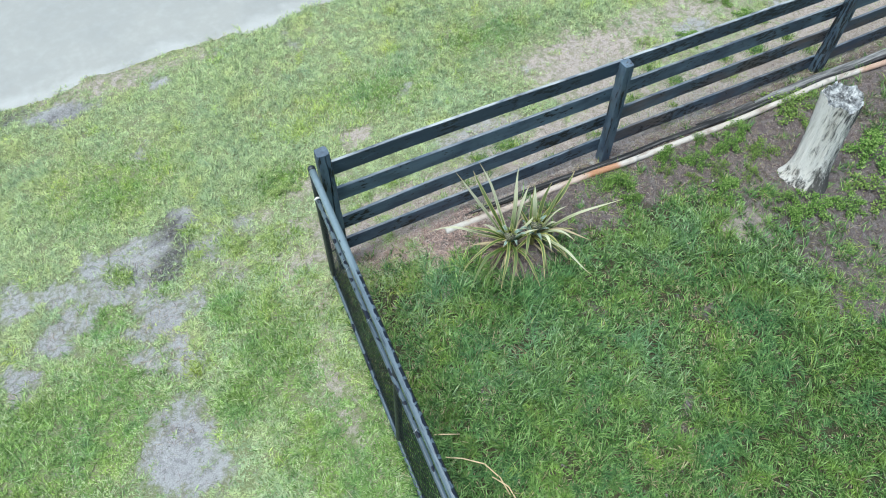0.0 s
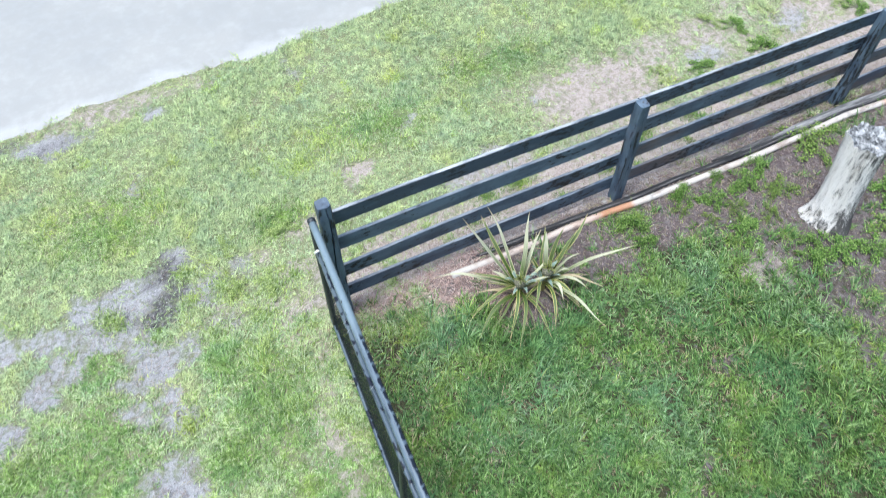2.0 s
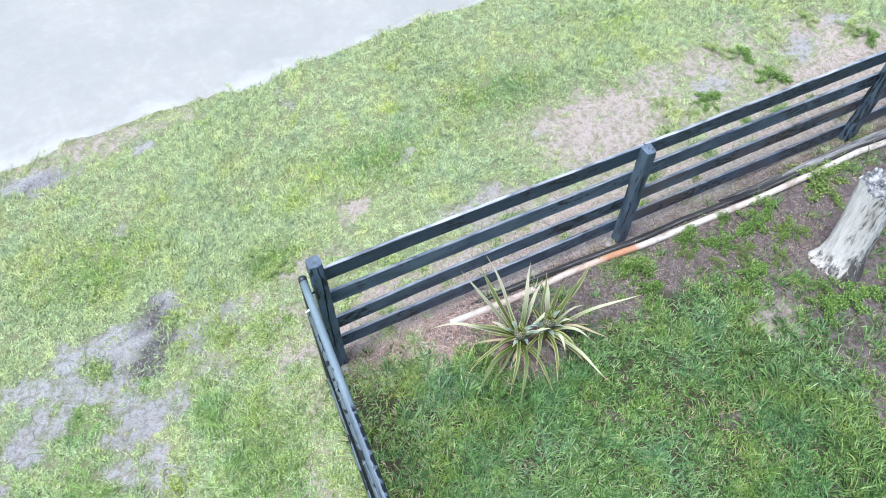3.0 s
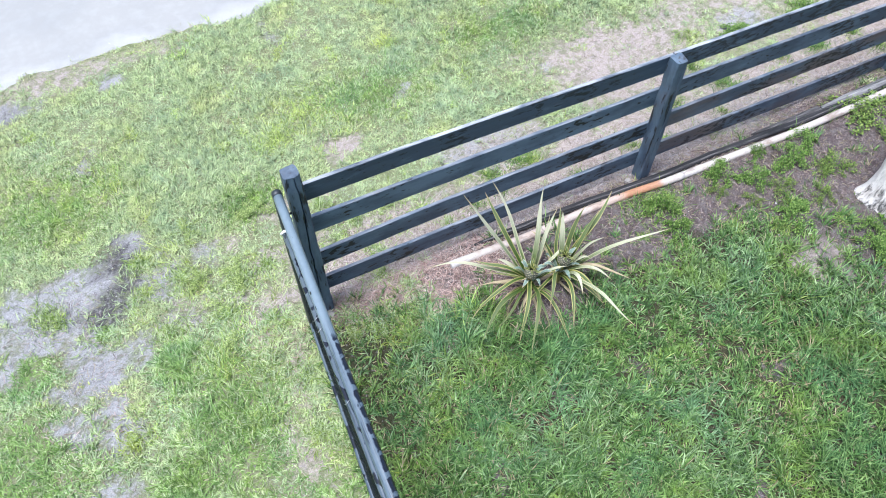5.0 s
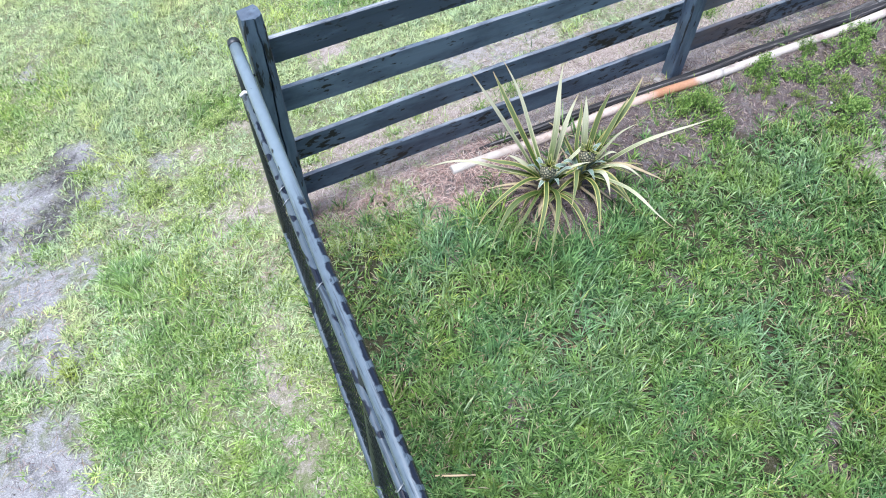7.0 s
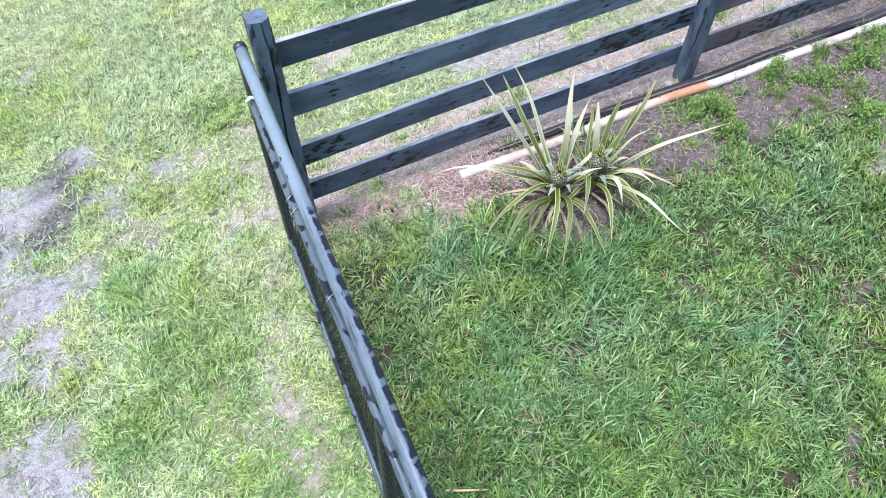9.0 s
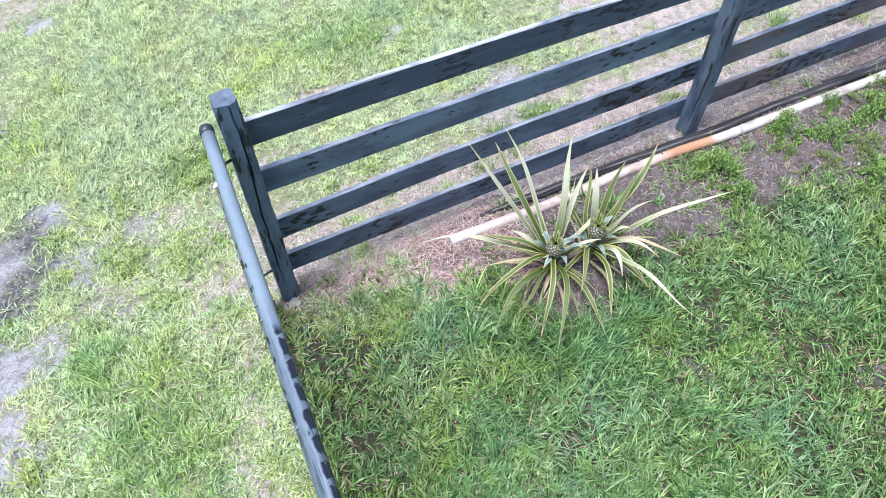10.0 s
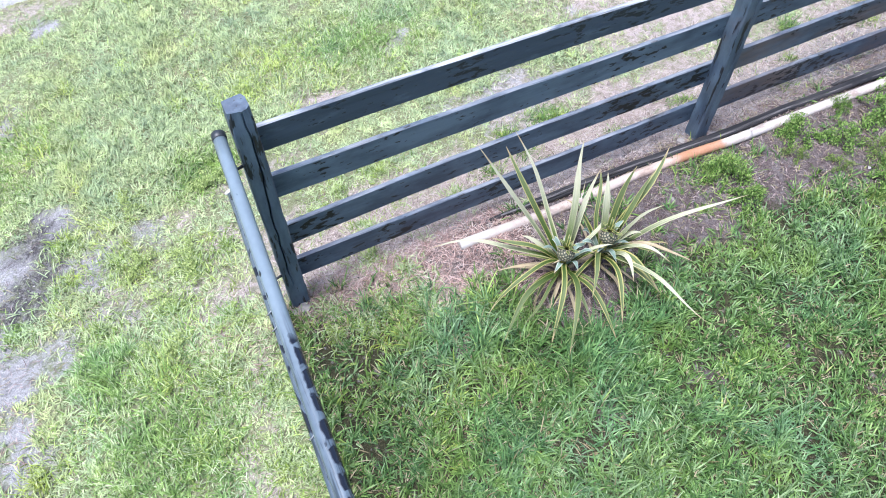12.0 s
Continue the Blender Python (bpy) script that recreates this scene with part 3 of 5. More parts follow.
def wobble(x, y, f, seed):
    """Cheap smooth noise, about -1 to 1."""
    rs = np.random.RandomState(seed)
    out = np.zeros_like(x)
    for k in range(7):
        a, ph, g = rs.uniform(0, 2 * np.pi), rs.uniform(0, 2 * np.pi), f * rs.uniform(0.6, 1.9)
        out += np.sin((x * np.cos(a) + y * np.sin(a)) * g + ph + 1.3 * np.sin((x * np.sin(a) - y * np.cos(a)) * g * 0.7 + ph * 2))
    return out / 3.4


def zone(x, y, spots, seed, grow=1.0):
    """How much of one soil shows, 0 to 1, with ragged borders."""
    px, py = x + 0.06 * wobble(x, y, 9.0, seed) + 0.025 * wobble(x, y, 31.0, seed + 1), y + 0.06 * wobble(x, y, 9.0, seed + 2) + 0.025 * wobble(x, y, 31.0, seed + 3)
    m = np.zeros_like(x)
    for cx, cy, rx, ry, s in spots:
        d = np.sqrt(((px - cx) / (rx * grow + 0.03)) ** 2 + ((py - cy) / (ry * grow + 0.03)) ** 2)
        m = np.maximum(m, s * (1 - step(d, 0.3, 1.45)))
    return np.clip(m * (1 + 0.30 * wobble(x, y, 27.0, seed + 5) + 0.22 * wobble(x, y, 60.0, seed + 6)), 0, 1)


def plan_distance(x, y):
    """How far a place lies outside the stretch of lawn and verge round the fence corner, a convex outline; inside it is negative."""
    pts = [(-2.65, -0.7), (0.2, -2.2), (2.45, -3.2), (4.2, -1.4), (6.6, 0.9), (6.6, 1.5), (2.5, 3.6), (-1.8, 3.6), (-2.2, 2.2)]
    far = np.full(len(x), -99.0)
    for (ax, ay), (bx, by) in zip(pts, pts[1:] + pts[:1]):
        nx, ny = by - ay, -(bx - ax)
        far = np.maximum(far, ((x - ax) * nx + (y - ay) * ny) / math.hypot(nx, ny))
    return far


def graded(lo, hi, fine):
    mid = np.arange(lo, hi + 1e-6, fine)
    out = np.cumsum(0.08 * 1.45 ** np.arange(22))
    return np.concatenate([(lo - out)[::-1], mid, hi + out])


def build_ground():
    xs, ys = graded(-3.4, 7.2, 0.05), graded(-3.9, 4.2, 0.05)
    gx, gy = np.meshgrid(xs, ys, indexing="ij")
    near = (1 - step(np.abs(gx - 1.9), 5, 6)) * (1 - step(np.abs(gy - 1.1), 4.8, 5.8))
    gz = ground_z(gx, gy) + near * (0.010 * wobble(gx, gy, 5.0, 3) + 0.004 * wobble(gx, gy, 24.0, 5))
    sand, mulch, damp, tan = zone(gx, gy, SAND, 11, 1.65), zone(gx, gy, MULCH, 21), zone(gx, gy, DAMP, 31, 1.8), zone(gx, gy, TAN, 51, 1.15)
    gz -= 0.012 * np.maximum(sand, damp)
    nx, ny = gx.shape
    idx = np.arange(nx * ny).reshape(nx, ny)
    quads = np.stack([idx[:-1, :-1], idx[1:, :-1], idx[1:, 1:], idx[:-1, 1:]], -1).reshape(-1, 4)
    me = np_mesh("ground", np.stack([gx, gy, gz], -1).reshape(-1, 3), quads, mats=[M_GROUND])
    at = me.color_attributes.new("soil", "FLOAT_COLOR", "POINT")
    at.data.foreach_set("color", np.stack([sand, mulch, damp, tan], -1).astype(np.float32).ravel())
    far = me.attributes.new("far_turf", "FLOAT", "POINT")
    far.data.foreach_set("value", step(plan_distance(gx.ravel(), gy.ravel()) + 0.15 * wobble(gx.ravel(), gy.ravel(), 4.0, 48), -0.15, 0.45).astype(np.float32))
    tagged(new("ground", me), "sandy brown lawn soil with bare grey patches", "ground", kind="structure")


build_ground()


def road_edge(x):
    bend = np.interp(x, [-2.2, -1.1, -0.5, 0.25, 0.6, 1.3, 2.0, 2.8], [3.09, 3.12, 3.17, 3.05, 3.12, 3.18, 3.21, 3.20])
    return bend + 0.012 * wobble(x, 0 * x, 6.0, 41) + 0.016 * wobble(x, 0 * x, 17.0, 43)


def build_road():
    xs = graded(-4.0, 8.0, 0.05)
    rows = []
    e = road_edge(xs)
    for off, dz in ((-0.06, -0.03), (0.0, 0.006), (0.05, 0.014), (0.5, 0.018), (2.0, 0.025), (4.6, 0.02), (4.7, -0.04)):
        y = e + off if off < 0.4 else np.full_like(xs, 3.16 + off)
        rows.append(np.stack([xs, y, ground_z(xs, y) + dz + 0.003 * wobble(xs, y, 8.0, 44)], -1))
    v = np.stack(rows, 1)
    nx, ny = v.shape[:2]
    idx = np.arange(nx * ny).reshape(nx, ny)
    quads = np.stack([idx[:-1, :-1], idx[1:, :-1], idx[1:, 1:], idx[:-1, 1:]], -1).reshape(-1, 4)
    tagged(new("road", np_mesh("road", v.reshape(-1, 3), quads, mats=[M_ROAD])), "pale worn concrete road with a ragged grass edge", "road", kind="structure")


build_road()


# ---- rail fence: leaning wooden posts and four boards a bay ----
def post_mesh(cx, cy, z0, z1, w, d, seed, crack=0.0):
    rs = random.Random(seed)
    half_w, half_d, c = w / 2, d / 2, 0.006
    rings = []
    n = 22
    for i in range(n + 1):
        t = i / n
        z = z0 + (z1 - z0) * t
        jx, jy = 0.0025 * rs.uniform(-1, 1), 0.0025 * rs.uniform(-1, 1)
        zig = 0.012 * math.sin(5 * t + seed) + 0.004 * rs.uniform(-1, 1)
        deep = crack * math.sin(math.pi * min(max((t - 0.25) / 0.75, 0), 1)) ** 0.5 if t > 0.25 else 0
        cut = c if i < n else c * 2
        ring = [(-half_w + cut, -half_d), (zig - 0.0045, -half_d), (zig, -half_d + deep), (zig + 0.0045, -half_d), (half_w - cut, -half_d), (half_w, -half_d + cut),
                (half_w, half_d - cut), (half_w - cut, half_d), (-half_w + cut, half_d), (-half_w, half_d - cut), (-half_w, -half_d + cut)]
        s = 1.0 if i < n else 0.94
        rings.append([(cx + jx + px * s, cy + jy + py * s, z + (0.006 * rs.uniform(-1, 1) if i == n else 0)) for px, py in ring])
    return sharp_edges(loft(rings), 30)


def rail_mesh(a, b, height, thick, seed):
    rs = random.Random(seed)
    n = 16
    rings = []
    bow, warp = rs.uniform(-0.008, 0.008), rs.uniform(-0.006, 0.006)
    for i, p in enumerate(along(a, b, n + 1)):
        t = i / n
        dz, dy = bow * math.sin(math.pi * t) + 0.0015 * rs.uniform(-1, 1), warp * math.sin(math.pi * t * 1.5)
        h, th, c = height / 2, thick / 2, 0.004
        ring = [(-th, -h + c), (-th + c, -h), (th - c, -h), (th, -h + c), (th, h - c), (th - c, h), (-th + c, h), (-th, h - c)]
        rings.append([(p.x, p.y + dy + py, p.z + dz + pz + 0.001 * rs.uniform(-1, 1)) for py, pz in ring])
    return sharp_edges(loft(rings), 30)


POSTS = [(0.015, 0.035, 1.280, 0.085, 0.085, 0.022), (2.345, 0.045, 1.055, 0.085, 0.085, 0.006), (4.645, 0.045, 1.03, 0.09, 0.085, 0.004), (6.93, 0.045, 1.02, 0.09, 0.085, 0.004)]
RAILS = [[(1.033, 0.985), (0.757, 0.732), (0.430, 0.442), (0.167, 0.165)], [(0.985, 0.935), (0.738, 0.690), (0.452, 0.430), (0.170, 0.125)],
         [(0.930, 0.930), (0.690, 0.690), (0.430, 0.430), (0.128, 0.130)]]
fence = tagged(thing("rail_fence"), "weathered black four-board wooden fence along the lawn", "fence")
for i, (px, py, top, w, d, crack) in enumerate(POSTS):
    gz = float(ground_z(px, py))
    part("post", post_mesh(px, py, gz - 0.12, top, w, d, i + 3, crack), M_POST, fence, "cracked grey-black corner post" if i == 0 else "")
for bay, heights in enumerate(RAILS):
    xa, xb = POSTS[bay][0] + (0.02 if bay == 0 else 0.004), POSTS[bay + 1][0] - 0.004 if bay < 2 else POSTS[3][0] + 0.03
    for k, (za, zb) in enumerate(heights):
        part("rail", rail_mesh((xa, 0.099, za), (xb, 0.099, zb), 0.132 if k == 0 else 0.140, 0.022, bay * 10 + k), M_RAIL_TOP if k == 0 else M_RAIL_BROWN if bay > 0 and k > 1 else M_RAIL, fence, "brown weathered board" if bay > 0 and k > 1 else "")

# ---- chain-link fence leaving the corner post ----
def link_x(y):
    return -0.098 + 0.062 * y


def rail_x(y):
    """The top rail drifts a little off the line of the frame below it."""
    return -0.072 + 0.050 * y


link = tagged(thing("chain_link_fence"), "black chain-link fence with wet tubular steel rails", "fence")
Y_END = -3.3

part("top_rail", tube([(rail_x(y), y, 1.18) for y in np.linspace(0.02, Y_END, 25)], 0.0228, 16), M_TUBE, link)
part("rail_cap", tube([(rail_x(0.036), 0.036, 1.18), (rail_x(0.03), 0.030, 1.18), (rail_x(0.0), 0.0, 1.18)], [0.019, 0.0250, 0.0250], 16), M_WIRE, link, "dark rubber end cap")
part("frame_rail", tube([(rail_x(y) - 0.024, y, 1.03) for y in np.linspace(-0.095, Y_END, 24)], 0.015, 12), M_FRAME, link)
part("bottom_rail", tube([(link_x(y) - 0.006, y, 0.075) for y in np.linspace(-0.02, Y_END, 24)], 0.0165, 12), M_FRAME, link)
part("end_post", tube(along((link_x(0) - 0.004, -0.018, -0.1), (rail_x(0) - 0.004, -0.012, 1.17), 8), 0.022, 12), M_WIRE, link)
part("frame_stile", tube(along((link_x(-0.08) - 0.004, -0.075, 0.075), (rail_x(-0.1) - 0.024, -0.095, 1.03), 8), 0.0155, 12), M_WIRE, link)
for y in (-1.42, -2.95):
    part("line_post", tube(along((link_x(y) - 0.006, y, -0.1), (rail_x(y), y, 1.165), 8), 0.0225, 12), M_WIRE, link)
for z in (1.0, 0.25):
    part("hinge_bolt", tube(along((link_x(0) + 0.01, 0.012, z), (-0.02, 0.028, z), 3), 0.006, 8), M_WIRE, link)
part("latch", tube([(rail_x(-0.11) - 0.042, -0.102, 1.034), (rail_x(-0.11) - 0.024, -0.104, 1.049), (rail_x(-0.11) - 0.008, -0.106, 1.04)], 0.007, 8), M_WHITE, link, "small white plastic tie")
for y in (-0.62, -0.68, -1.05, -1.75, -2.3):
    ring = [(rail_x(y) - 0.024 + 0.018 * math.cos(a), y + 0.006 * math.sin(2 * a), 1.03 + 0.020 * math.sin(a)) for a in [2 * math.pi * k / 12 for k in range(13)]]
    part("tie_wire", tube(ring, 0.0022, 6, False), M_TIE, link)


def mesh_wires():
    """Woven diamonds: zigzag wires from the bottom rail to the frame rail."""
    pitch, half, r = 0.044, 0.022, 0.0009
    rows = 46
    verts, quads = [], []
    count = int((-0.09 - Y_END) / pitch)
    for w in range(count):
        yc = -0.09 - pitch * (w + 0.5)
        base = len(verts)
        for i in range(rows + 1):
            z = 0.06 + (1.04 - 0.06) * i / rows
            s = 1 if i % 2 else -1
            y = yc + s * half
            x = link_x(y) - 0.004 + (rail_x(y) - 0.020 - link_x(y)) * i / rows + 0.004 * (1 if (i // 2) % 2 else -1) - (0.028 if i == 0 else 0)
            for ox, oy in ((-r, -r), (r, -r), (r, r), (-r, r)):
                verts.append((x + ox, y + oy, z))
        for i in range(rows):
            if i == 0 and yc > -0.9:
                continue
            for k in range(4):
                a, b = base + i * 4 + k, base + i * 4 + (k + 1) % 4
                quads.append((a, b, b + 4, a + 4))
    return np_mesh("wire_mesh", verts, quads, mats=[M_WIRE])


tagged(child("wire_mesh", mesh_wires(), link), kind="stuff")

# ---- drain pipe, edging and old boards along the foot of the fence ----
PIPE_Y = [(0.83, -0.05), (1.34, -0.07), (1.84, -0.065), (2.2, -0.085), (2.46, -0.11), (2.93, -0.125), (3.55, -0.145), (4.05, -0.145), (4.6, -0.135), (5.3, -0.19), (6.4, -0.2)]


def on_line(x, line):
    return float(np.interp(x, [p[0] for p in line], [p[1] for p in line]))


def pvc_run(x0, x1, r, step_x=0.08, lift=0.0):
    n = max(2, int((x1 - x0) / step_x))
    out = []
    for i in range(n + 1):
        x = x0 + (x1 - x0) * i / n
        y = on_line(x, PIPE_Y)
        out.append((x, y, float(ground_z(x, y)) + 0.019 + lift + 0.004 * math.sin(x * 3.1) - 0.009 * math.exp(-((x - 1.55) / 0.4) ** 2)))
    return tube(out, r, 16)


pvc = tagged(thing("drain_pipe"), "long white plastic pipe with orange soil stains on the ground", "pipe")
part("pipe", pvc_run(0.83, 6.4, 0.0265), M_PVC, pvc)
for x in (2.52, 4.55):
    part("coupling", pvc_run(x, x + 0.06, 0.0272, 0.05), M_PVC, pvc)

EDGE_Y = [(.9, 0.02), (1.1, 0.02), (1.9, -0.01), (2.45, -0.050), (2.85, -0.05), (3.6, -0.085), (4.55, -0.085), (5.3, -0.12), (6.4, -0.13)]


def strip_mesh(x0, x1, dy, width, thick, lift, seed):
    rs = random.Random(seed)
    n = int((x1 - x0) / 0.12)
    rings = []
    for i in range(n + 1):
        x = x0 + (x1 - x0) * i / n
        y = on_line(x, EDGE_Y) + dy
        z = float(ground_z(x, y)) + lift + 0.003 * rs.uniform(-1, 1)
        h, c = width / 2 * (0.35 + 0.65 * min(1.0, (x - x0) / 0.3)), 0.004
        rings.append([(x, y - h, z), (x, y + h, z), (x, y + h, z + thick - c), (x, y + h - c, z + thick), (x, y - h + c, z + thick + 0.002 * rs.uniform(-1, 1)), (x, y - h, z + thick - c)])
    return sharp_edges(loft(rings), 30)


edging = tagged(thing("lawn_edging"), "black lawn edging strip lying along the fence", "edging")
part("strip", strip_mesh(1.04, 6.4, 0.004, 0.050, 0.022, 0.004, 5), M_EDGE, edging)
part("ridge", tube([(x, on_line(x, EDGE_Y) - 0.004, float(ground_z(x, 0.0)) + 0.031 + 0.002 * math.sin(x * 5)) for x in np.arange(1.1, 6.4, 0.12)], 0.0065, 10), M_OLDBOARD, edging)
for x0, x1, dy, w in ((3.25, 3.85, 0.046, 0.04), (3.85, 6.3, 0.03, 0.06)):
    ob = thing("loose_board")
    tagged(ob, "long silvery grey board lying beside the fence" if x0 > 3.5 else "short rotten black board lying beside the fence", "board", "old boards by the fence")
    part("board", strip_mesh(x0, x1, dy, w, 0.03, 0.012 if x0 > 3.5 else -0.002, int(x0 * 10)), M_GREYBOARD if x0 > 3.5 else M_OLDBOARD, ob)

# ---- log stump ----
def build_stump():
    stump = tagged(thing("log_stump", (3.705, -0.90, float(ground_z(3.705, -0.90)))), "bleached upright log with a ragged grey top", "log")
    rs = random.Random(8)
    sides, rows = 56, 30
    lobes = [(rs.uniform(0, 6.28), rs.uniform(2, 6), rs.uniform(0.004, 0.012)) for _ in range(6)]
    rings = []
    for j in range(rows + 1):
        t = j / rows
        z = -0.06 + 0.87 * t
        flare = 0.050 * math.exp(-max(z, 0) / 0.10)
        r0 = 0.130 + flare + 0.016 * t ** 3
        ring = []
        for i in range(sides):
            a = 2 * math.pi * i / sides
            r = r0 + sum(A * math.sin(a * round(f) + p + t * 1.2) for p, f, A in lobes)
            r += flare * 0.8 * max(0, math.sin(3 * a + 1.0)) + 0.004 * math.sin(a * 17 + t * 4) + 0.0025 * rs.uniform(-1, 1)
            zz = z + (0.022 * math.sin(a * 5 + 1) + 0.015 * rs.uniform(-1, 1)) * (1 if j == rows else 0)
            ring.append((r * math.cos(a) + 0.015 * t, r * math.sin(a) + 0.10 * t, zz))
        rings.append(ring)
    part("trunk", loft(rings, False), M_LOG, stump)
    top = rings[-1]
    cx, cy, cz = 0.015, 0.10, sum(p[2] for p in top) / sides
    trs = []
    for k in range(11):
        s = 1 - k / 10.5
        trs.append([(cx + (p[0] - cx) * s, cy + (p[1] - cy) * s, cz + (p[2] - cz) * s - 0.03 * math.sin(math.pi * (1 - s)) + (0.014 * rs.uniform(-1, 1) if k else 0)) for p in top])
    part("broken_top", loft(trs, False), M_LOGTOP, stump, "ragged grey rotted end grain")
    nub = tube([(0.10, 0.07, 0.56), (0.155, 0.06, 0.585), (0.175, 0.055, 0.60)], [0.035, 0.024, 0.008], 10)
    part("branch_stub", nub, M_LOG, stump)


build_stump()

# ---- pineapple plants ----
def leaf_mesh(base, tip, lift, width, seed, mat, segs=12):
    rs = random.Random(seed)
    base, tip = Vector(base), Vector(tip)
    flat = Vector((tip.x - base.x, tip.y - base.y, 0))
    ctrl = base.lerp(tip, 0.45) + Vector((0, 0, lift))
    ctrl += Vector((-flat.y, flat.x, 0)) * rs.uniform(-0.12, 0.12)
    sway, phase = rs.uniform(0.01, 0.045), rs.uniform(0, 6.28)
    verts, uvs, quads = [], [], []
    cols = 5
    for i in range(segs + 1):
        t = i / segs
        p = base * (1 - t) ** 2 + ctrl * 2 * t * (1 - t) + tip * t * t
        p = p + Vector((-flat.y, flat.x, 0)) * (sway * math.sin(math.pi * t) * math.sin(phase + 4.2 * t)) + Vector((0, 0, 0.25 * sway * math.sin(math.pi * t) * math.sin(phase * 2 + 6 * t)))
        d = ((ctrl - base) * (1 - t) + (tip - ctrl) * t).normalized()
        side = d.cross(Vector((0, 0, 1)))
        side = side.normalized() if side.length > 1e-4 else Vector((1, 0, 0))
        up = side.cross(d).normalized()
        w = width * (0.72 + 0.28 * math.sin(min(t / 0.35, 1) * math.pi / 2)) * min(1.0, (1.0 - t) * 2.7 + 0.03) ** 0.9
        twist = rs.uniform(-0.05, 0.05) + 0.55 * t * math.sin(seed * 1.7)
        for k in range(cols):
            u = k / (cols - 1) - 0.5
            off = side * (u * w * math.cos(twist)) + up * (abs(u) * w * 0.55 * (1 - 0.5 * t) + u * w * math.sin(twist))
            verts.append(p + off)
            uvs.append((u + 0.5, t))
    lower = len(verts)
    for i in range(lower):
        verts.append(verts[i] - Vector((0, 0, 0.0022)))
        uvs.append(uvs[i])
    for i in range(segs):
        for k in range(cols - 1):
            a = i * cols + k
            quads.append((a, a + 1, a + cols + 1, a + cols))
            quads.append((lower + a, lower + a + cols, lower + a + cols + 1, lower + a + 1))
    for i in range(segs):
        for a, b in ((i * cols, (i + 1) * cols), ((i + 1) * cols + cols - 1, i * cols + cols - 1)):
            quads.append((a, b, lower + b, lower + a))
    me = np_mesh("leaf", [tuple(v) for v in verts], quads, mats=[mat])
    uv = me.uv_layers.new(name="UVMap")
    for lp in me.loops:
        uv.data[lp.index].uv = uvs[lp.vertex_index]
    return me


def fruit_parts(parent, centre, r, h, seed):
    rs = random.Random(seed)
    sides, rows = 40, 28
    verts, eye, quads = [], [], []
    for j in range(rows + 1):
        t = j / rows
        for i in range(sides):
            a = 2 * math.pi * i / sides
            prof = math.sin(math.pi * (0.06 + 0.88 * t)) ** 0.55
            u, v = (a / (2 * math.pi) * 10 + t * 5), (a / (2 * math.pi) * 10 - t * 5)
            e = (abs(math.sin(math.pi * u)) * abs(math.sin(math.pi * v))) ** 0.8
            rr = r * prof * (0.93 + 0.13 * e)
            verts.append((centre[0] + rr * math.cos(a), centre[1] + rr * math.sin(a), centre[2] + h * (t - 0.5)))
            eye.append(e)
    for j in range(rows):
        for i in range(sides):
            a, b = j * sides + i, j * sides + (i + 1) % sides
            quads.append((a, b, b + sides, a + sides))
    me = np_mesh("fruit", verts, quads, mats=[M_FRUIT])
    at = me.attributes.new("eye", "FLOAT", "POINT")
    at.data.foreach_set("value", np.asarray(eye, np.float32))
    fruit = child("fruit", me, parent, "young knobbly pineapple")
    for k in range(11):
        a = k * 2.4
        ln = 0.03 + 0.03 * (k % 4) / 3
        b = (centre[0] + 0.012 * math.cos(a), centre[1] + 0.012 * math.sin(a), centre[2] + h / 2 - 0.012)
        tp = (b[0] + ln * math.cos(a) * (0.4 + 0.06 * k), b[1] + ln * math.sin(a) * (0.4 + 0.06 * k), b[2] + ln * (1.0 - 0.05 * k))
        child("crown_leaf", leaf_mesh(b, tp, 0.015, 0.013, k, M_PINE, 6), fruit)


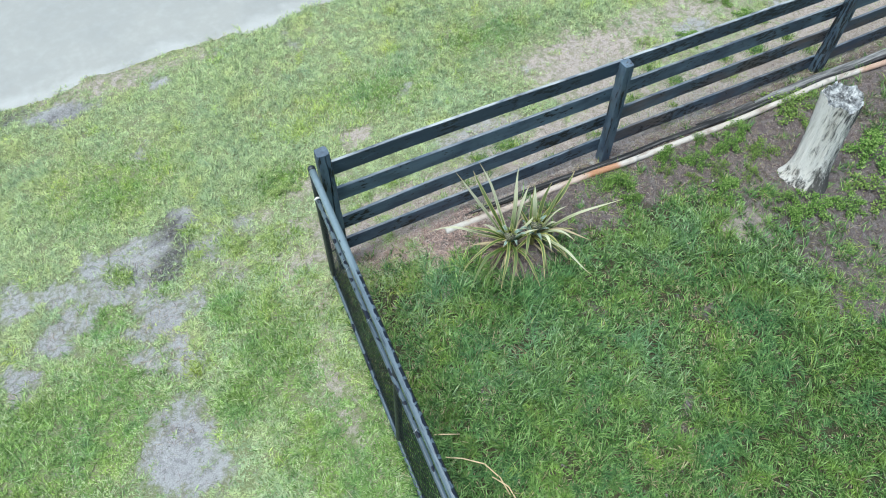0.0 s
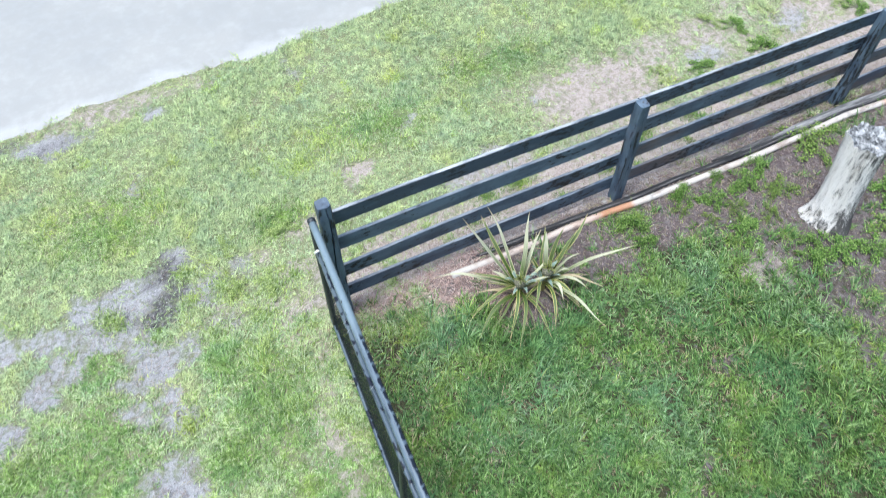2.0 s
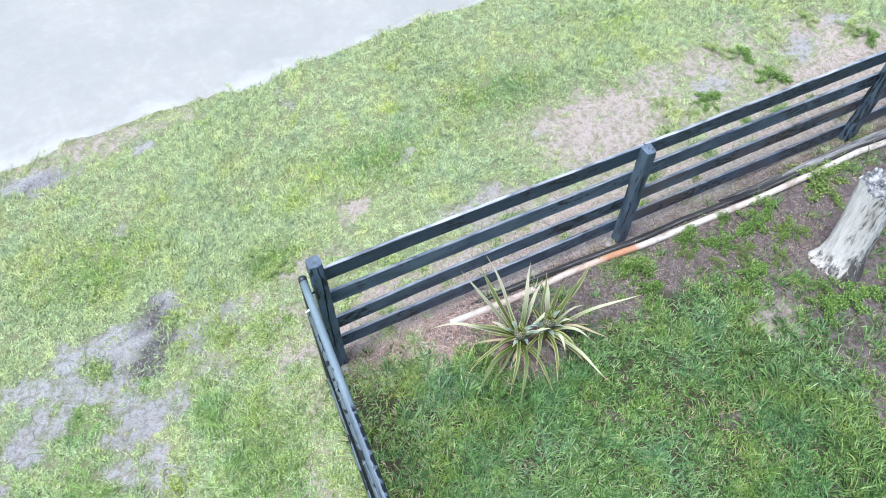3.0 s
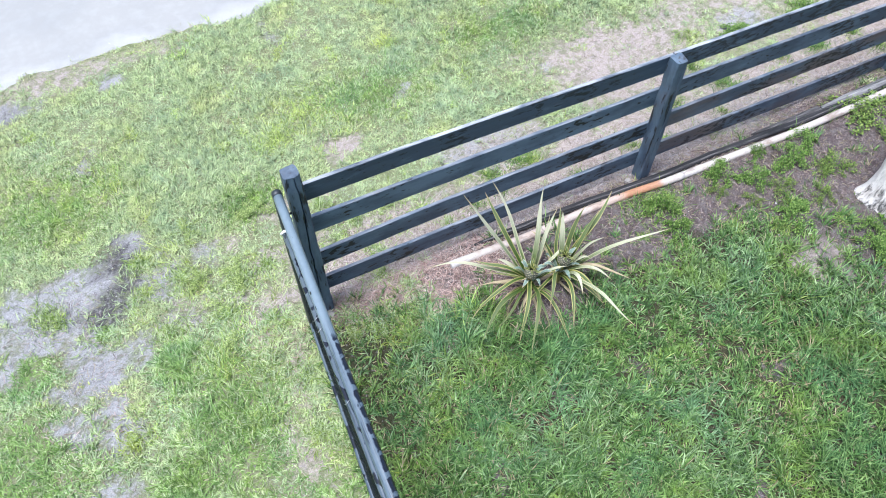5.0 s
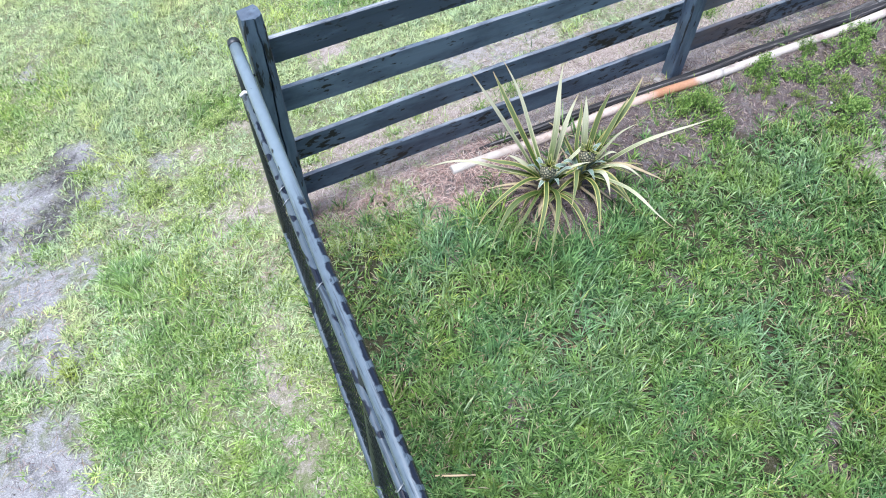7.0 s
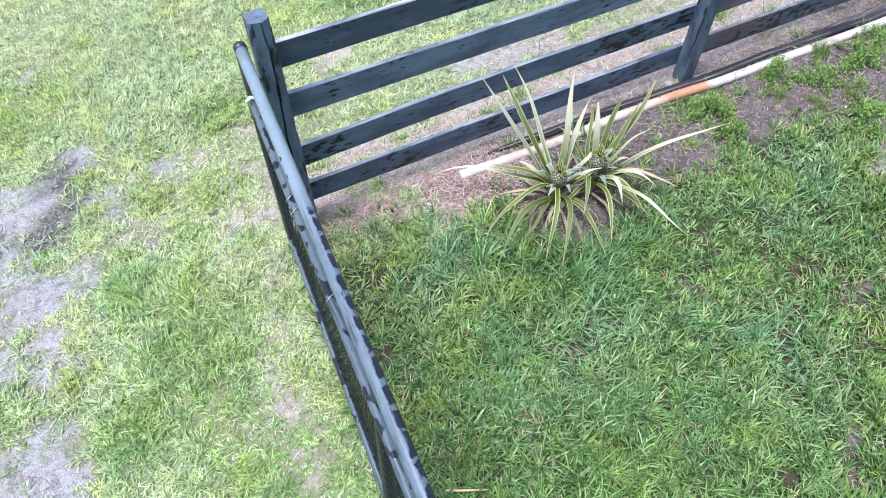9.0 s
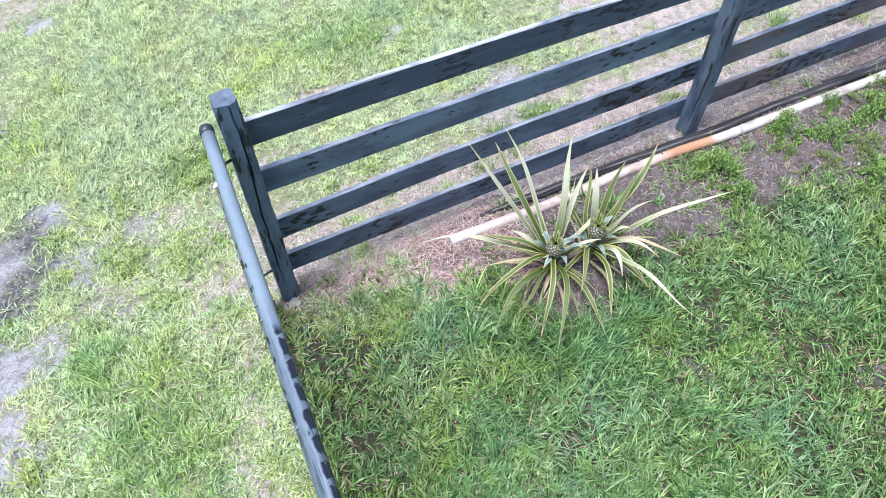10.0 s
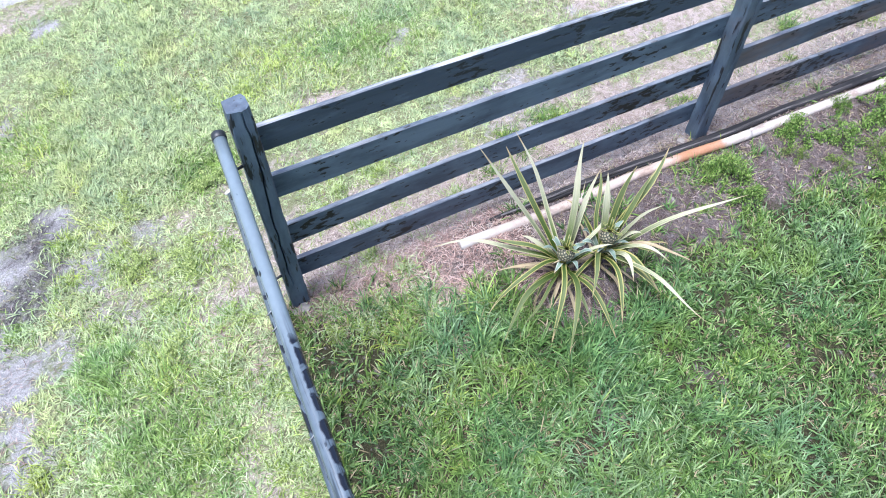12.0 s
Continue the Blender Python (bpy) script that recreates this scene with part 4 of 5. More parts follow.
def plant(base, tips, small, seed, fruit_at):
    rs = random.Random(seed)
    ob = tagged(thing("pineapple_plant"), "variegated pineapple plant with long arching yellow-edged leaves", "plant", "pineapple plants")
    stem = [(base[0], base[1], float(ground_z(base[0], base[1])) - 0.04), (base[0], base[1], 0.12), fruit_at]
    part("stem", tube(stem, [0.022, 0.020, 0.014], 10), M_PINE, ob)
    for k in range(7):
        a = k * 0.9 + seed
        b = (base[0] + 0.018 * math.cos(a), base[1] + 0.018 * math.sin(a), 0.14)
        tip = (base[0] + 0.12 * math.cos(a), base[1] + 0.12 * math.sin(a), 0.20 + 0.04 * (k % 3))
        child("inner_leaf", leaf_mesh(b, tip, 0.09, 0.024, seed * 30 + k, M_CROWN, 8), ob, "short silvery inner leaf")
    for k, (tip, lift, pale) in enumerate(tips):
        a = math.atan2(tip[1] - base[1], tip[0] - base[0])
        b = (base[0] + 0.02 * math.cos(a), base[1] + 0.02 * math.sin(a), 0.07 + 0.10 * rs.random())
        child("leaf", leaf_mesh(b, tip, lift, (0.013 if pale == 2 else 0.025 if tip[2] > 0.35 else 0.022) + 0.007 * rs.random(), seed * 50 + k, (M_PINE, M_PINE_PALE, M_DEAD)[pale]), ob, "dry tan leaf" if pale == 2 else "")
    for k in range(small):
        a, ln = rs.uniform(0, 6.28), rs.uniform(0.14, 0.42)
        b = (base[0] + 0.02 * math.cos(a), base[1] + 0.02 * math.sin(a), 0.06 + 0.08 * rs.random())
        tip = (base[0] + ln * math.cos(a), base[1] + ln * math.sin(a), rs.uniform(0.08, 0.20) + 0.25 * rs.random() * (math.sin(a) > -0.2))
        child("leaf", leaf_mesh(b, tip, rs.uniform(0.05, 0.14), rs.uniform(0.013, 0.023), seed * 90 + k, M_PINE_PALE if k % 6 == 0 else M_PINE), ob)
    for k in range(6):
        a, ln = k * 1.9 + seed * 0.7, rs.uniform(0.18, 0.34)
        b = (base[0] + 0.03 * math.cos(a), base[1] + 0.03 * math.sin(a), 0.05)
        tip = (base[0] + ln * math.cos(a), base[1] + ln * math.sin(a), float(ground_z(base[0], base[1])) + rs.uniform(0.01, 0.05))
        child("dead_leaf", leaf_mesh(b, tip, rs.uniform(0.03, 0.09), rs.uniform(0.012, 0.02), seed * 70 + k, M_DEAD), ob, "withered tan leaf")
    fruit_parts(ob, fruit_at, 0.040, 0.085, seed)


BASE_A, BASE_B = (1.19, -0.42, 0.0), (1.38, -0.44, 0.0)
TIPS_A = [((0.88, -0.10, 0.78), 0.05, 1), ((1.12, -0.00, 0.66), 0.06, 1), ((1.06, -0.03, 0.62), 0.12, 0), ((1.34, -0.20, 0.70), 0.04, 1), ((1.41, -0.27, 0.54), 0.05, 1),
          ((0.64, -0.12, 0.22), 0.10, 1), ((0.90, -0.23, 0.28), 0.10, 0), ((1.02, -0.29, 0.30), 0.06, 1), ((0.88, -0.31, 0.12), 0.10, 2), ((0.75, -0.49, 0.10), 0.24, 0),
          ((0.73, -0.67, 0.17), 0.24, 0), ((0.93, -0.75, 0.07), 0.30, 0), ((0.93, -0.87, 0.22), 0.30, 0), ((1.21, -0.86, 0.08), 0.22, 0), ((1.36, -0.52, 0.31), 0.10, 1)]
TIPS_B = [((1.44, -0.29, 0.52), 0.05, 1), ((2.03, -0.60, 0.38), 0.10, 1), ((1.82, -0.25, 0.46), 0.06, 0), ((1.55, -0.34, 0.56), 0.05, 0), ((1.57, -0.54, 0.50), 0.06, 1),
          ((1.60, -0.67, 0.20), 0.14, 1), ((1.74, -0.68, 0.13), 0.16, 2), ((1.51, -0.73, 0.12), 0.18, 0), ((1.52, -1.01, 0.26), 0.12, 1), ((1.14, -0.70, 0.28), 0.26, 0),
          ((1.39, -0.68, 0.20), 0.24, 1), ((1.27, -0.80, 0.10), 0.20, 0), ((1.53, -0.52, 0.28), 0.16, 1), ((1.27, -0.25, 0.38), 0.10, 0), ((1.68, -0.33, 0.44), 0.07, 0)]
plant(BASE_A, TIPS_A, 9, 1, (1.165, -0.445, 0.27))
plant(BASE_B, TIPS_B, 9, 2, (1.385, -0.455, 0.28))

# ---- weeds ----
def weed_mesh(radius, height, count, seed, mat):
    """A ragged clump: runners from the middle carry small folded leaves."""
    rs = np.random.RandomState(seed)
    arms = 13
    arm_dir, arm_len = rs.uniform(0, 2 * np.pi, arms), radius * rs.uniform(0.45, 1.25, arms)
    k = rs.randint(0, arms, count)
    t = np.sqrt(rs.uniform(0.0, 1, count))
    off = rs.normal(0, 0.014, (count, 2))
    x, y = t * arm_len[k] * np.cos(arm_dir[k]) + off[:, 0], t * arm_len[k] * np.sin(arm_dir[k]) + off[:, 1]
    c = np.stack([x, y, height * (1.05 - t) * rs.uniform(0.2, 1.0, count) + 0.010], -1)
    h, tilt, ln = rs.uniform(0, 2 * np.pi, count), rs.uniform(-0.6, 0.9, count), rs.uniform(0.007, 0.018, count)
    d = np.stack([np.cos(h) * np.cos(tilt), np.sin(h) * np.cos(tilt), np.sin(tilt)], -1)
    s = np.stack([-np.sin(h), np.cos(h), rs.uniform(-0.5, 0.5, count)], -1)
    w = (ln * rs.uniform(0.24, 0.40, count))[:, None]
    L = ln[:, None]
    up = np.array([0, 0, 1.0])
    pts = np.stack([c - d * L * 0.5, c - d * L * 0.1 + s * w, c + d * L * 0.5 - up * L * 0.15, c - d * L * 0.1 - s * w, c + up * (-0.12) * L], 1)
    pts[:, :, 2] = np.maximum(pts[:, :, 2], 0.001)
    base = np.arange(count)[:, None] * 5
    tris = np.concatenate([base + np.array(t) for t in ((0, 1, 4), (1, 2, 4), (2, 3, 4), (3, 0, 4))])
    return np_mesh("weed", pts.reshape(-1, 3), tris=tris, mats=[mat])


WEEDS = [(2.27, -0.28, 0.11, 0.12, 0), (2.26, -0.47, 0.1, 0.1, 0), (2.8, -0.22, 0.11, 0.1, 0), (2.71, -0.34, 0.06, 0.06, 1), (3, -0.37, 0.11, 0.09, 0), (3.33, -0.33, 0.13, 0.1, 0), (3.54, -0.23, 0.11, 0.07, 0), (3.55, -0.51, 0.12, 0.09, 1), (3.12, -0.51, 0.08, 0.08, 1), (3.03, -0.72, 0.13, 0.08, 0), (2.87, -0.5, 0.06, 0.06, 1), (3.16, -0.18, 0.06, 0.08, 0), (3.32, -0.67, 0.08, 0.07, 1), (4.13, -0.15, 0.11, 0.06, 1), (3.31, -1.15, 0.11, 0.08, 0), (3.4, -1.01, 0.08, 0.08, 0)]
WEEDS += [(4.12, -.24, .22, .07, 1), (4.35, -.94, .22, .09, 0), (4.12, -1.30, .20, .09, 1), (3.78, -1.28, .14, .08, 0), (3.52, -1.16, .16, .08, 0), (4.47, 1.51, 0.12, 0.06, 1), (4.67, 1.37, 0.12, 0.06, 0), (4.7, 1, 0.15, 0.08, 0), (4, 1.03, 0.13, 0.06, 0), (3.6, 1.21, 0.07, 0.05, 1), (3.77, 0.97, 0.06, 0.04, 1), (5.82, 1.21, 0.12, 0.06, 1), (5.55, 1.49, 0.12, 0.06, 1), (5.92, 1.02, 0.12, 0.07, 0)]
WEEDS += [(-0.15, 1.02, 0.12, 0.06, 1), (-0.64, 0.66, 0.1, 0.06, 1), (-0.39, 0.62, 0.12, 0.05, 1), (-0.54, 0.36, 0.12, 0.05, 1), (-0.3, 0.04, 0.11, 0.05, 1), (-0.65, 0.01, 0.12, 0.05, 1), (-0.64, 1.09, 0.1, 0.05, 1)]
WEED_BITS = [weed_mesh(0.16, 0.10, 1500, 61, M_WEED), weed_mesh(0.16, 0.09, 1100, 62, M_WEED_Y), weed_mesh(0.16, 0.09, 900, 63, M_WEED_PALE)]
for k, (x, y, r, h, kind) in enumerate(WEEDS):
    kind = 2 if kind == 1 and (x < 0 or y > 0.1) else kind
    ob = new("weed", WEED_BITS[kind])
    s = r / 0.16
    ob.matrix_world = pose(x, y, float(ground_z(x, y)), 0, 0, k * 47) @ Matrix.Diagonal((s * 1.15, s * 1.15, h / 0.06, 1))
    tagged(ob, "low pale yellow-green weed in the grass" if kind == 2 else "low yellowing leafy weed on bare soil" if kind else "low bright green leafy weed on bare soil", "weed", "weeds along the fence", "stuff")

# ---- dry stalks, rubble ----
for pts in ([(0.03, -1.49, .05), (0.10, -1.53, .07), (0.18, -1.56, .05)], [(0.03, -1.66, .06), (0.12, -1.72, .08), (0.23, -1.81, .07), (0.28, -1.93, .06), (0.29, -2.05, .03)],
            [(0.24, -1.90, .05), (0.30, -2.0, .06), (0.31, -2.12, .04)]):
    ob = thing("dry_stalk")
    tagged(ob, "thin tan dry grass stalk on the lawn", "stalk", "dry stalks")
    part("stem", tube(pts, 0.0045, 6), M_STALK, ob)
for k, (x, y, r) in enumerate([(2.235, 0.03, .024), (1.60, 0.06, .03), (0.02, -0.03, .03), (-0.03, -0.035, .025), (1.95, -.28, .012), (2.1, -.36, .01)]):
    bm = bmesh.new()
    bmesh.ops.create_icosphere(bm, subdivisions=2, radius=r)
    rs = random.Random(k + 70)
    for v in bm.verts:
        v.co *= 0.8 + 0.35 * rs.random()
        v.co.z *= 0.6
    me = bpy.data.meshes.new("rubble")
    bm.to_mesh(me)
    bm.free()
    me.materials.append(M_RUBBLE)
    ob = new("rubble", me)
    ob.location = (x, y, float(ground_z(x, y)) + r * 0.3)
    tagged(ob, "small pale lump of rubble beside the post", "rubble", "rubble lumps")


# ---- grass ----
def blades(x, y, length, width, heading, lean, curl, seed, mat_index, mats, name, label, lift=0.0, joints=3):
    """Curved, tapering blades rooted at x, y: two or three joints and a tip each."""
    rs = np.random.RandomState(seed)
    n = len(x)
    root = np.stack([x, y, ground_z(x, y) - 0.008 + 0.010 * wobble(x, y, 5.0, 3) + lift], -1)
    d = np.stack([np.cos(heading), np.sin(heading), np.zeros(n)], -1)
    tw = heading + np.pi / 2 + rs.uniform(-0.5, 0.5, n)
    s = np.stack([np.cos(tw), np.sin(tw), rs.uniform(-0.25, 0.25, n)], -1)
    stages = ((0.34, 1.0), (0.33, 0.8), (0.33, 0.0)) if joints == 3 else ((0.5, 1.0), (0.5, 0.0))
    levels = [(root, 0.8)]
    pos, ang = root, lean
    for frac, wd in stages:
        pos = pos + (d * np.sin(ang)[:, None] + np.array([0, 0, 1.0]) * np.cos(ang)[:, None]) * (length * frac)[:, None]
        ang = np.clip(ang + curl * 3 / joints, 0, 2.3)
        levels.append((pos, wd))
    floor_z = root[:, 2] + 0.012
    cols = []
    for k, (p, wd) in enumerate(levels[:-1]):
        p = p.copy()
        p[:, 2] = np.maximum(p[:, 2], floor_z - (0 if k else 0.006))
        cols += [p - s * (width * wd / 2)[:, None], p + s * (width * wd / 2)[:, None]]
    tipp = levels[-1][0].copy()
    tipp[:, 2] = np.maximum(tipp[:, 2], floor_z - 0.004)
    cols.append(tipp)
    v = np.stack(cols, 1).reshape(-1, 3)
    k = len(cols)
    b = np.arange(n)[:, None] * k
    strips = [b + np.array([0, 1, 3, 2]) + 2 * j for j in range(joints - 1)]
    tris = b + np.array([k - 3, k - 2, k - 1])
    ob = new(name, np_mesh(name, v, np.concatenate(strips), tris, mats, np.concatenate([mat_index] * len(strips)), mat_index))
    return tagged(ob, label, "grass", kind="stuff")


def blob(x, y, spots):
    m = np.zeros(len(x))
    for cx, cy, rx, ry in spots:
        m = np.maximum(m, np.exp(-(((x - cx) / rx) ** 2 + ((y - cy) / ry) ** 2) * 1.2))
    return m


LUSH = [(-0.7, -0.47, 0.29, 0.44), (-1.79, -0.12, 0.21, 0.31), (-1.77, 0.44, 0.19, 0.19), (-0.89, 0.04, 0.14, 0.24), (-1.43, 1.74, 0.45, 0.35), (-0.15, 1.16, 0.2, 0.16), (-1.02, -0.67, 0.19, 0.18)]
LUSH += [(-2.2, -.45, .8, .5), (-.5, -1.35, .4, .6), (1.1, 1.75, .4, .25), (2.3, 2.0, .45, .25)]
PALE_LAWN = [(.9, -1.3, .5, .3), (1.6, -1.7, .3, .4), (2.4, -.85, .55, .28), (2.9, -1.3, .32, .45), (3.0, -1.7, .25, .35), (1.9, -.75, .3, .16), (.4, -.55, .4, .3)]
GOLDEN = [(.55, 1.80, .28, .2), (3.9, 2.3, .3, .12), (.2, 1.62, .15, .1)]
GOLDEN += [(-0.66, 0.64, 0.09, 0.11), (-0.33, 0.47, 0.09, 0.06), (-0.62, -0.09, 0.11, 0.1), (-0.3, 0.7, 0.05, 0.06), (-0.48, 0.14, 0.06, 0.06), (-1.29, 1.67, 0.06, 0.05)]


def sward(part_name, count, per, is_yard, seed, y_from, y_to, joints):
    """Tufts first, then blades round them, so that the sward is uneven."""
    rs = np.random.RandomState(seed)
    tx, ty = rs.uniform(-3.4, 7.4, count), rs.uniform(y_from, y_to, count)
    fence_x = -0.098 + 0.062 * ty
    keep = (plan_distance(tx, ty) < 0.3) & (((ty < 0.02) & (tx > fence_x)) == is_yard)
    tx, ty = tx[keep], ty[keep]
    tan = zone(tx, ty, TAN, 51, 1.15)
    bare = np.clip(np.maximum(np.maximum(zone(tx, ty, SAND, 11, 1.65), zone(tx, ty, MULCH, 21) * 0.93), np.maximum(zone(tx, ty, DAMP, 31, 1.8) * 0.85, tan * 0.8)), 0, 1)
    bare = np.maximum(bare, 0.45 * step(ty, 0.05, 0.2) * (1 - step(ty, 0.5, 0.9)) * (tx > 0))
    thin = 0.30 * wobble(tx, ty, 3.3, 77) + 0.40 * wobble(tx, ty, 15.0, 78) + 0.3 * wobble(tx, ty, 34.0, 80)
    if is_yard:
        chance = (1 - 0.97 * step(bare, 0.12, 0.7)) * (1 - 0.8 * step(0.5 * wobble(tx, ty, 9.0, 79) + 0.6 * wobble(tx, ty, 30.0, 81) + 0.9 * wobble(tx, ty, 75.0, 82), -0.25, 0.9))
    else:
        chance = 1 - 0.96 * step(1.7 * bare + 0.34 * np.clip(thin, -0.6, 1), 0.22, 0.85)
    edge = road_edge(tx) + 0.03 * wobble(tx, ty, 22.0, 83)
    chance = np.maximum(chance, 0.02) * (1 - step(ty - edge, -0.04, 0.04))
    on = rs.uniform(0, 1, len(tx)) < chance
    ux, uy, ub = tx[on], ty[on], bare[on]
    n = len(ux) * per
    i = np.repeat(np.arange(len(ux)), per)
    a, r = rs.uniform(0, 2 * np.pi, n), np.abs(rs.normal(0, 0.022 if is_yard else 0.024, n))
    x, y = ux[i] + r * np.cos(a), uy[i] + r * np.sin(a)
    tuft_len = np.exp(rs.normal(0, 0.25, len(ux)))
    tuft_dir = 1.5 * wobble(ux, uy, 2.4, 91) + rs.uniform(0, 2 * np.pi, len(ux)) * 0.6
    big = np.clip(1 + 0.28 * wobble(x, y, 2.0, 92) + 0.18 * wobble(x, y, 8.0, 93), 0.6, 1.6)
    length = (0.082 if is_yard else 0.040) * tuft_len[i] * big * rs.uniform(0.6, 1.25, n) * (1 - 0.45 * ub[i])
    width = (0.0066 if is_yard else 0.0047 if joints == 3 else 0.0054) * rs.uniform(0.65, 1.3, n)
    heading = np.where(rs.uniform(0, 1, n) < 0.45, tuft_dir[i] + rs.normal(0, 0.6, n), a)
    lean, curl = np.abs(rs.normal(0.52 if is_yard else 0.7, 0.4, n)), rs.uniform(0.1, 0.65, n)
    by_corner = 0.2 * np.exp(-((x - 0.1) / 0.5) ** 2) * step(y, -1.2, -0.7) if is_yard else 0.2 * np.exp(-(((x + 0.4) / 0.45) ** 2 + ((y - 0.1) / 0.8) ** 2)) + 0.35 * step(y, 2.85, 3.15) * (x < 0.3)
    dry = rs.uniform(0, 1, n) < (0.09 if is_yard else 0.10) + 0.25 * ub[i] + 0.16 * np.clip(wobble(x, y, 2.7, 95) + 0.6 * wobble(x, y, 11.0, 96), 0, 1) + by_corner
    bright = 0.7 * blob(x, y, GOLDEN) + np.clip(wobble(x, y, 9.0, 98) + 0.5 * wobble(x, y, 22.0, 99) - 0.75, 0, 1) * (0.5 if is_yard else 0.6) + (0.12 * np.exp(-((x - 0.1) / 0.5) ** 2) * step(y, -1.2, -0.7) if is_yard else 0.0)
    gold = rs.uniform(0, 1, n) < bright
    lush = (rs.uniform(0, 1, n) < np.clip((0.7 if is_yard else np.where(y > 1.2, 0.75, 1.25)) * blob(x, y, PALE_LAWN if is_yard else LUSH), 0, 0.93))
    fence_line = np.minimum(np.abs(x - (-0.098 + 0.062 * y)) + 9 * (y > 0.05), np.abs(y - 0.08) + 9 * (x < 0))
    length *= np.where(gold & (not is_yard), 1.35, 1.0) * np.where(dry, 0.75, 1.0) * np.where(lush & (not is_yard), 1.3, 1.0) * (1 + 0.5 * (1 - step(fence_line, 0.02, 0.09)))
    width *= np.where(dry, 0.7, 1.0)
    idx = np.where(lush & (rs.uniform(0, 1, n) < 0.92), 3, np.where(dry, 1, np.where(gold, 2, 0))).astype(np.int32)
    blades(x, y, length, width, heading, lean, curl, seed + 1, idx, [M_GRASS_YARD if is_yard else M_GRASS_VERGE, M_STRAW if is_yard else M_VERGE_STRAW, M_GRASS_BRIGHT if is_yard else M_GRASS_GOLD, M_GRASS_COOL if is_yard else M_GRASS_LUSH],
           part_name, "lush uneven green lawn grass in the yard" if is_yard else "short patchy yellow-green grass beside the road", joints=joints)


sward("lawn_grass", 38000, 15, True, 5, -3.6, 0.05, 3)
sward("verge_grass", 38000, 15, False, 6, -2.6, 1.0, 3)
sward("verge_grass", 34000, 15, False, 7, 1.0, 3.4, 2)


def outer_grass():
    """Sparser grass on the rest of the lawn and verge."""
    rs = np.random.RandomState(45)
    n = 105000
    x, y = rs.uniform(-5.5, 8.5, n), rs.uniform(-6.0, 3.1, n)
    far = plan_distance(x, y)
    keep = (far > 0.2) & (y < road_edge(x) - 0.05) & (rs.uniform(0, 1, n) < 1 - step(far, 0.8, 3.2))
    x, y = x[keep], y[keep]
    n = len(x)
    yard = (y < 0.02) & (x > -0.098 + 0.062 * y)
    blades(x, y, rs.uniform(0.05, 0.10, n), rs.uniform(0.007, 0.012, n), rs.uniform(0, 2 * np.pi, n), np.abs(rs.normal(0.8, 0.35, n)), rs.uniform(0.1, 0.5, n), 46,
           np.where(yard, 0, 1).astype(np.int32), [M_GRASS_YARD, M_GRASS_VERGE], "outer_grass", "green grass around the yard and road verge", joints=2)


outer_grass()


def litter():
    """Dry reddish clippings and twigs lying on the bare strips."""
    rs = np.random.RandomState(15)
    n = 300000
    x, y = rs.uniform(-2.8, 6.8, n), np.where(rs.uniform(0, 1, n) < 0.5, rs.uniform(-0.8, 0.9, n), rs.uniform(-3.0, 3.1, n))
    m = np.maximum(zone(x, y, MULCH, 21), np.where((y < 0.08) & (x > 0), zone(x, y, TAN, 51, 1.15), 0)) + 0.12 * zone(x, y, SAND, 11, 1.65) + np.where(x < 0, 0.22, 0.4) * zone(x, y, TAN, 51, 1.15) + 0.5 * step(y, 0.08, 0.14) * (1 - step(y, 0.4, 0.6)) * (x > 0)
    m = m * np.where((x > 1.25) & (y < 0.0), np.where(y < -1.35, 0.95, 0.45), 1.0)
    on = (rs.uniform(0, 1, n) < m * 0.95) & (plan_distance(x, y) < 0.3)
    x, y = x[on], y[on]
    n = len(x)
    tan_share = zone(x, y, TAN, 51, 1.15) > 0.25
    idx = np.where(tan_share & ((y > 0.05) | (x < 1.2)) & (rs.uniform(0, 1, n) < 0.75), 2, (rs.uniform(0, 1, n) < np.where(y < -1.35, 0.35, 0.2)))
    idx = np.where((x < 1.15) & (y < 0.1) & (y > -0.45) & (rs.uniform(0, 1, n) < 0.85), 3, idx).astype(np.int32)
    blades(x, y, rs.uniform(0.02, 0.075, n) * np.where((x > 1.25) & (y < 0.0), 0.6, 1.0), rs.uniform(0.0013, 0.0034, n), rs.uniform(0, 2 * np.pi, n), rs.uniform(1.2, 1.6, n), rs.uniform(-0.1, 0.2, n), 16, idx,
           [M_LITTER, M_STRAW, M_PALE_STRAW, M_PINK_STRAW], "dry_litter", "reddish dry clippings on bare soil by the fence", 0.008, 2)


litter()


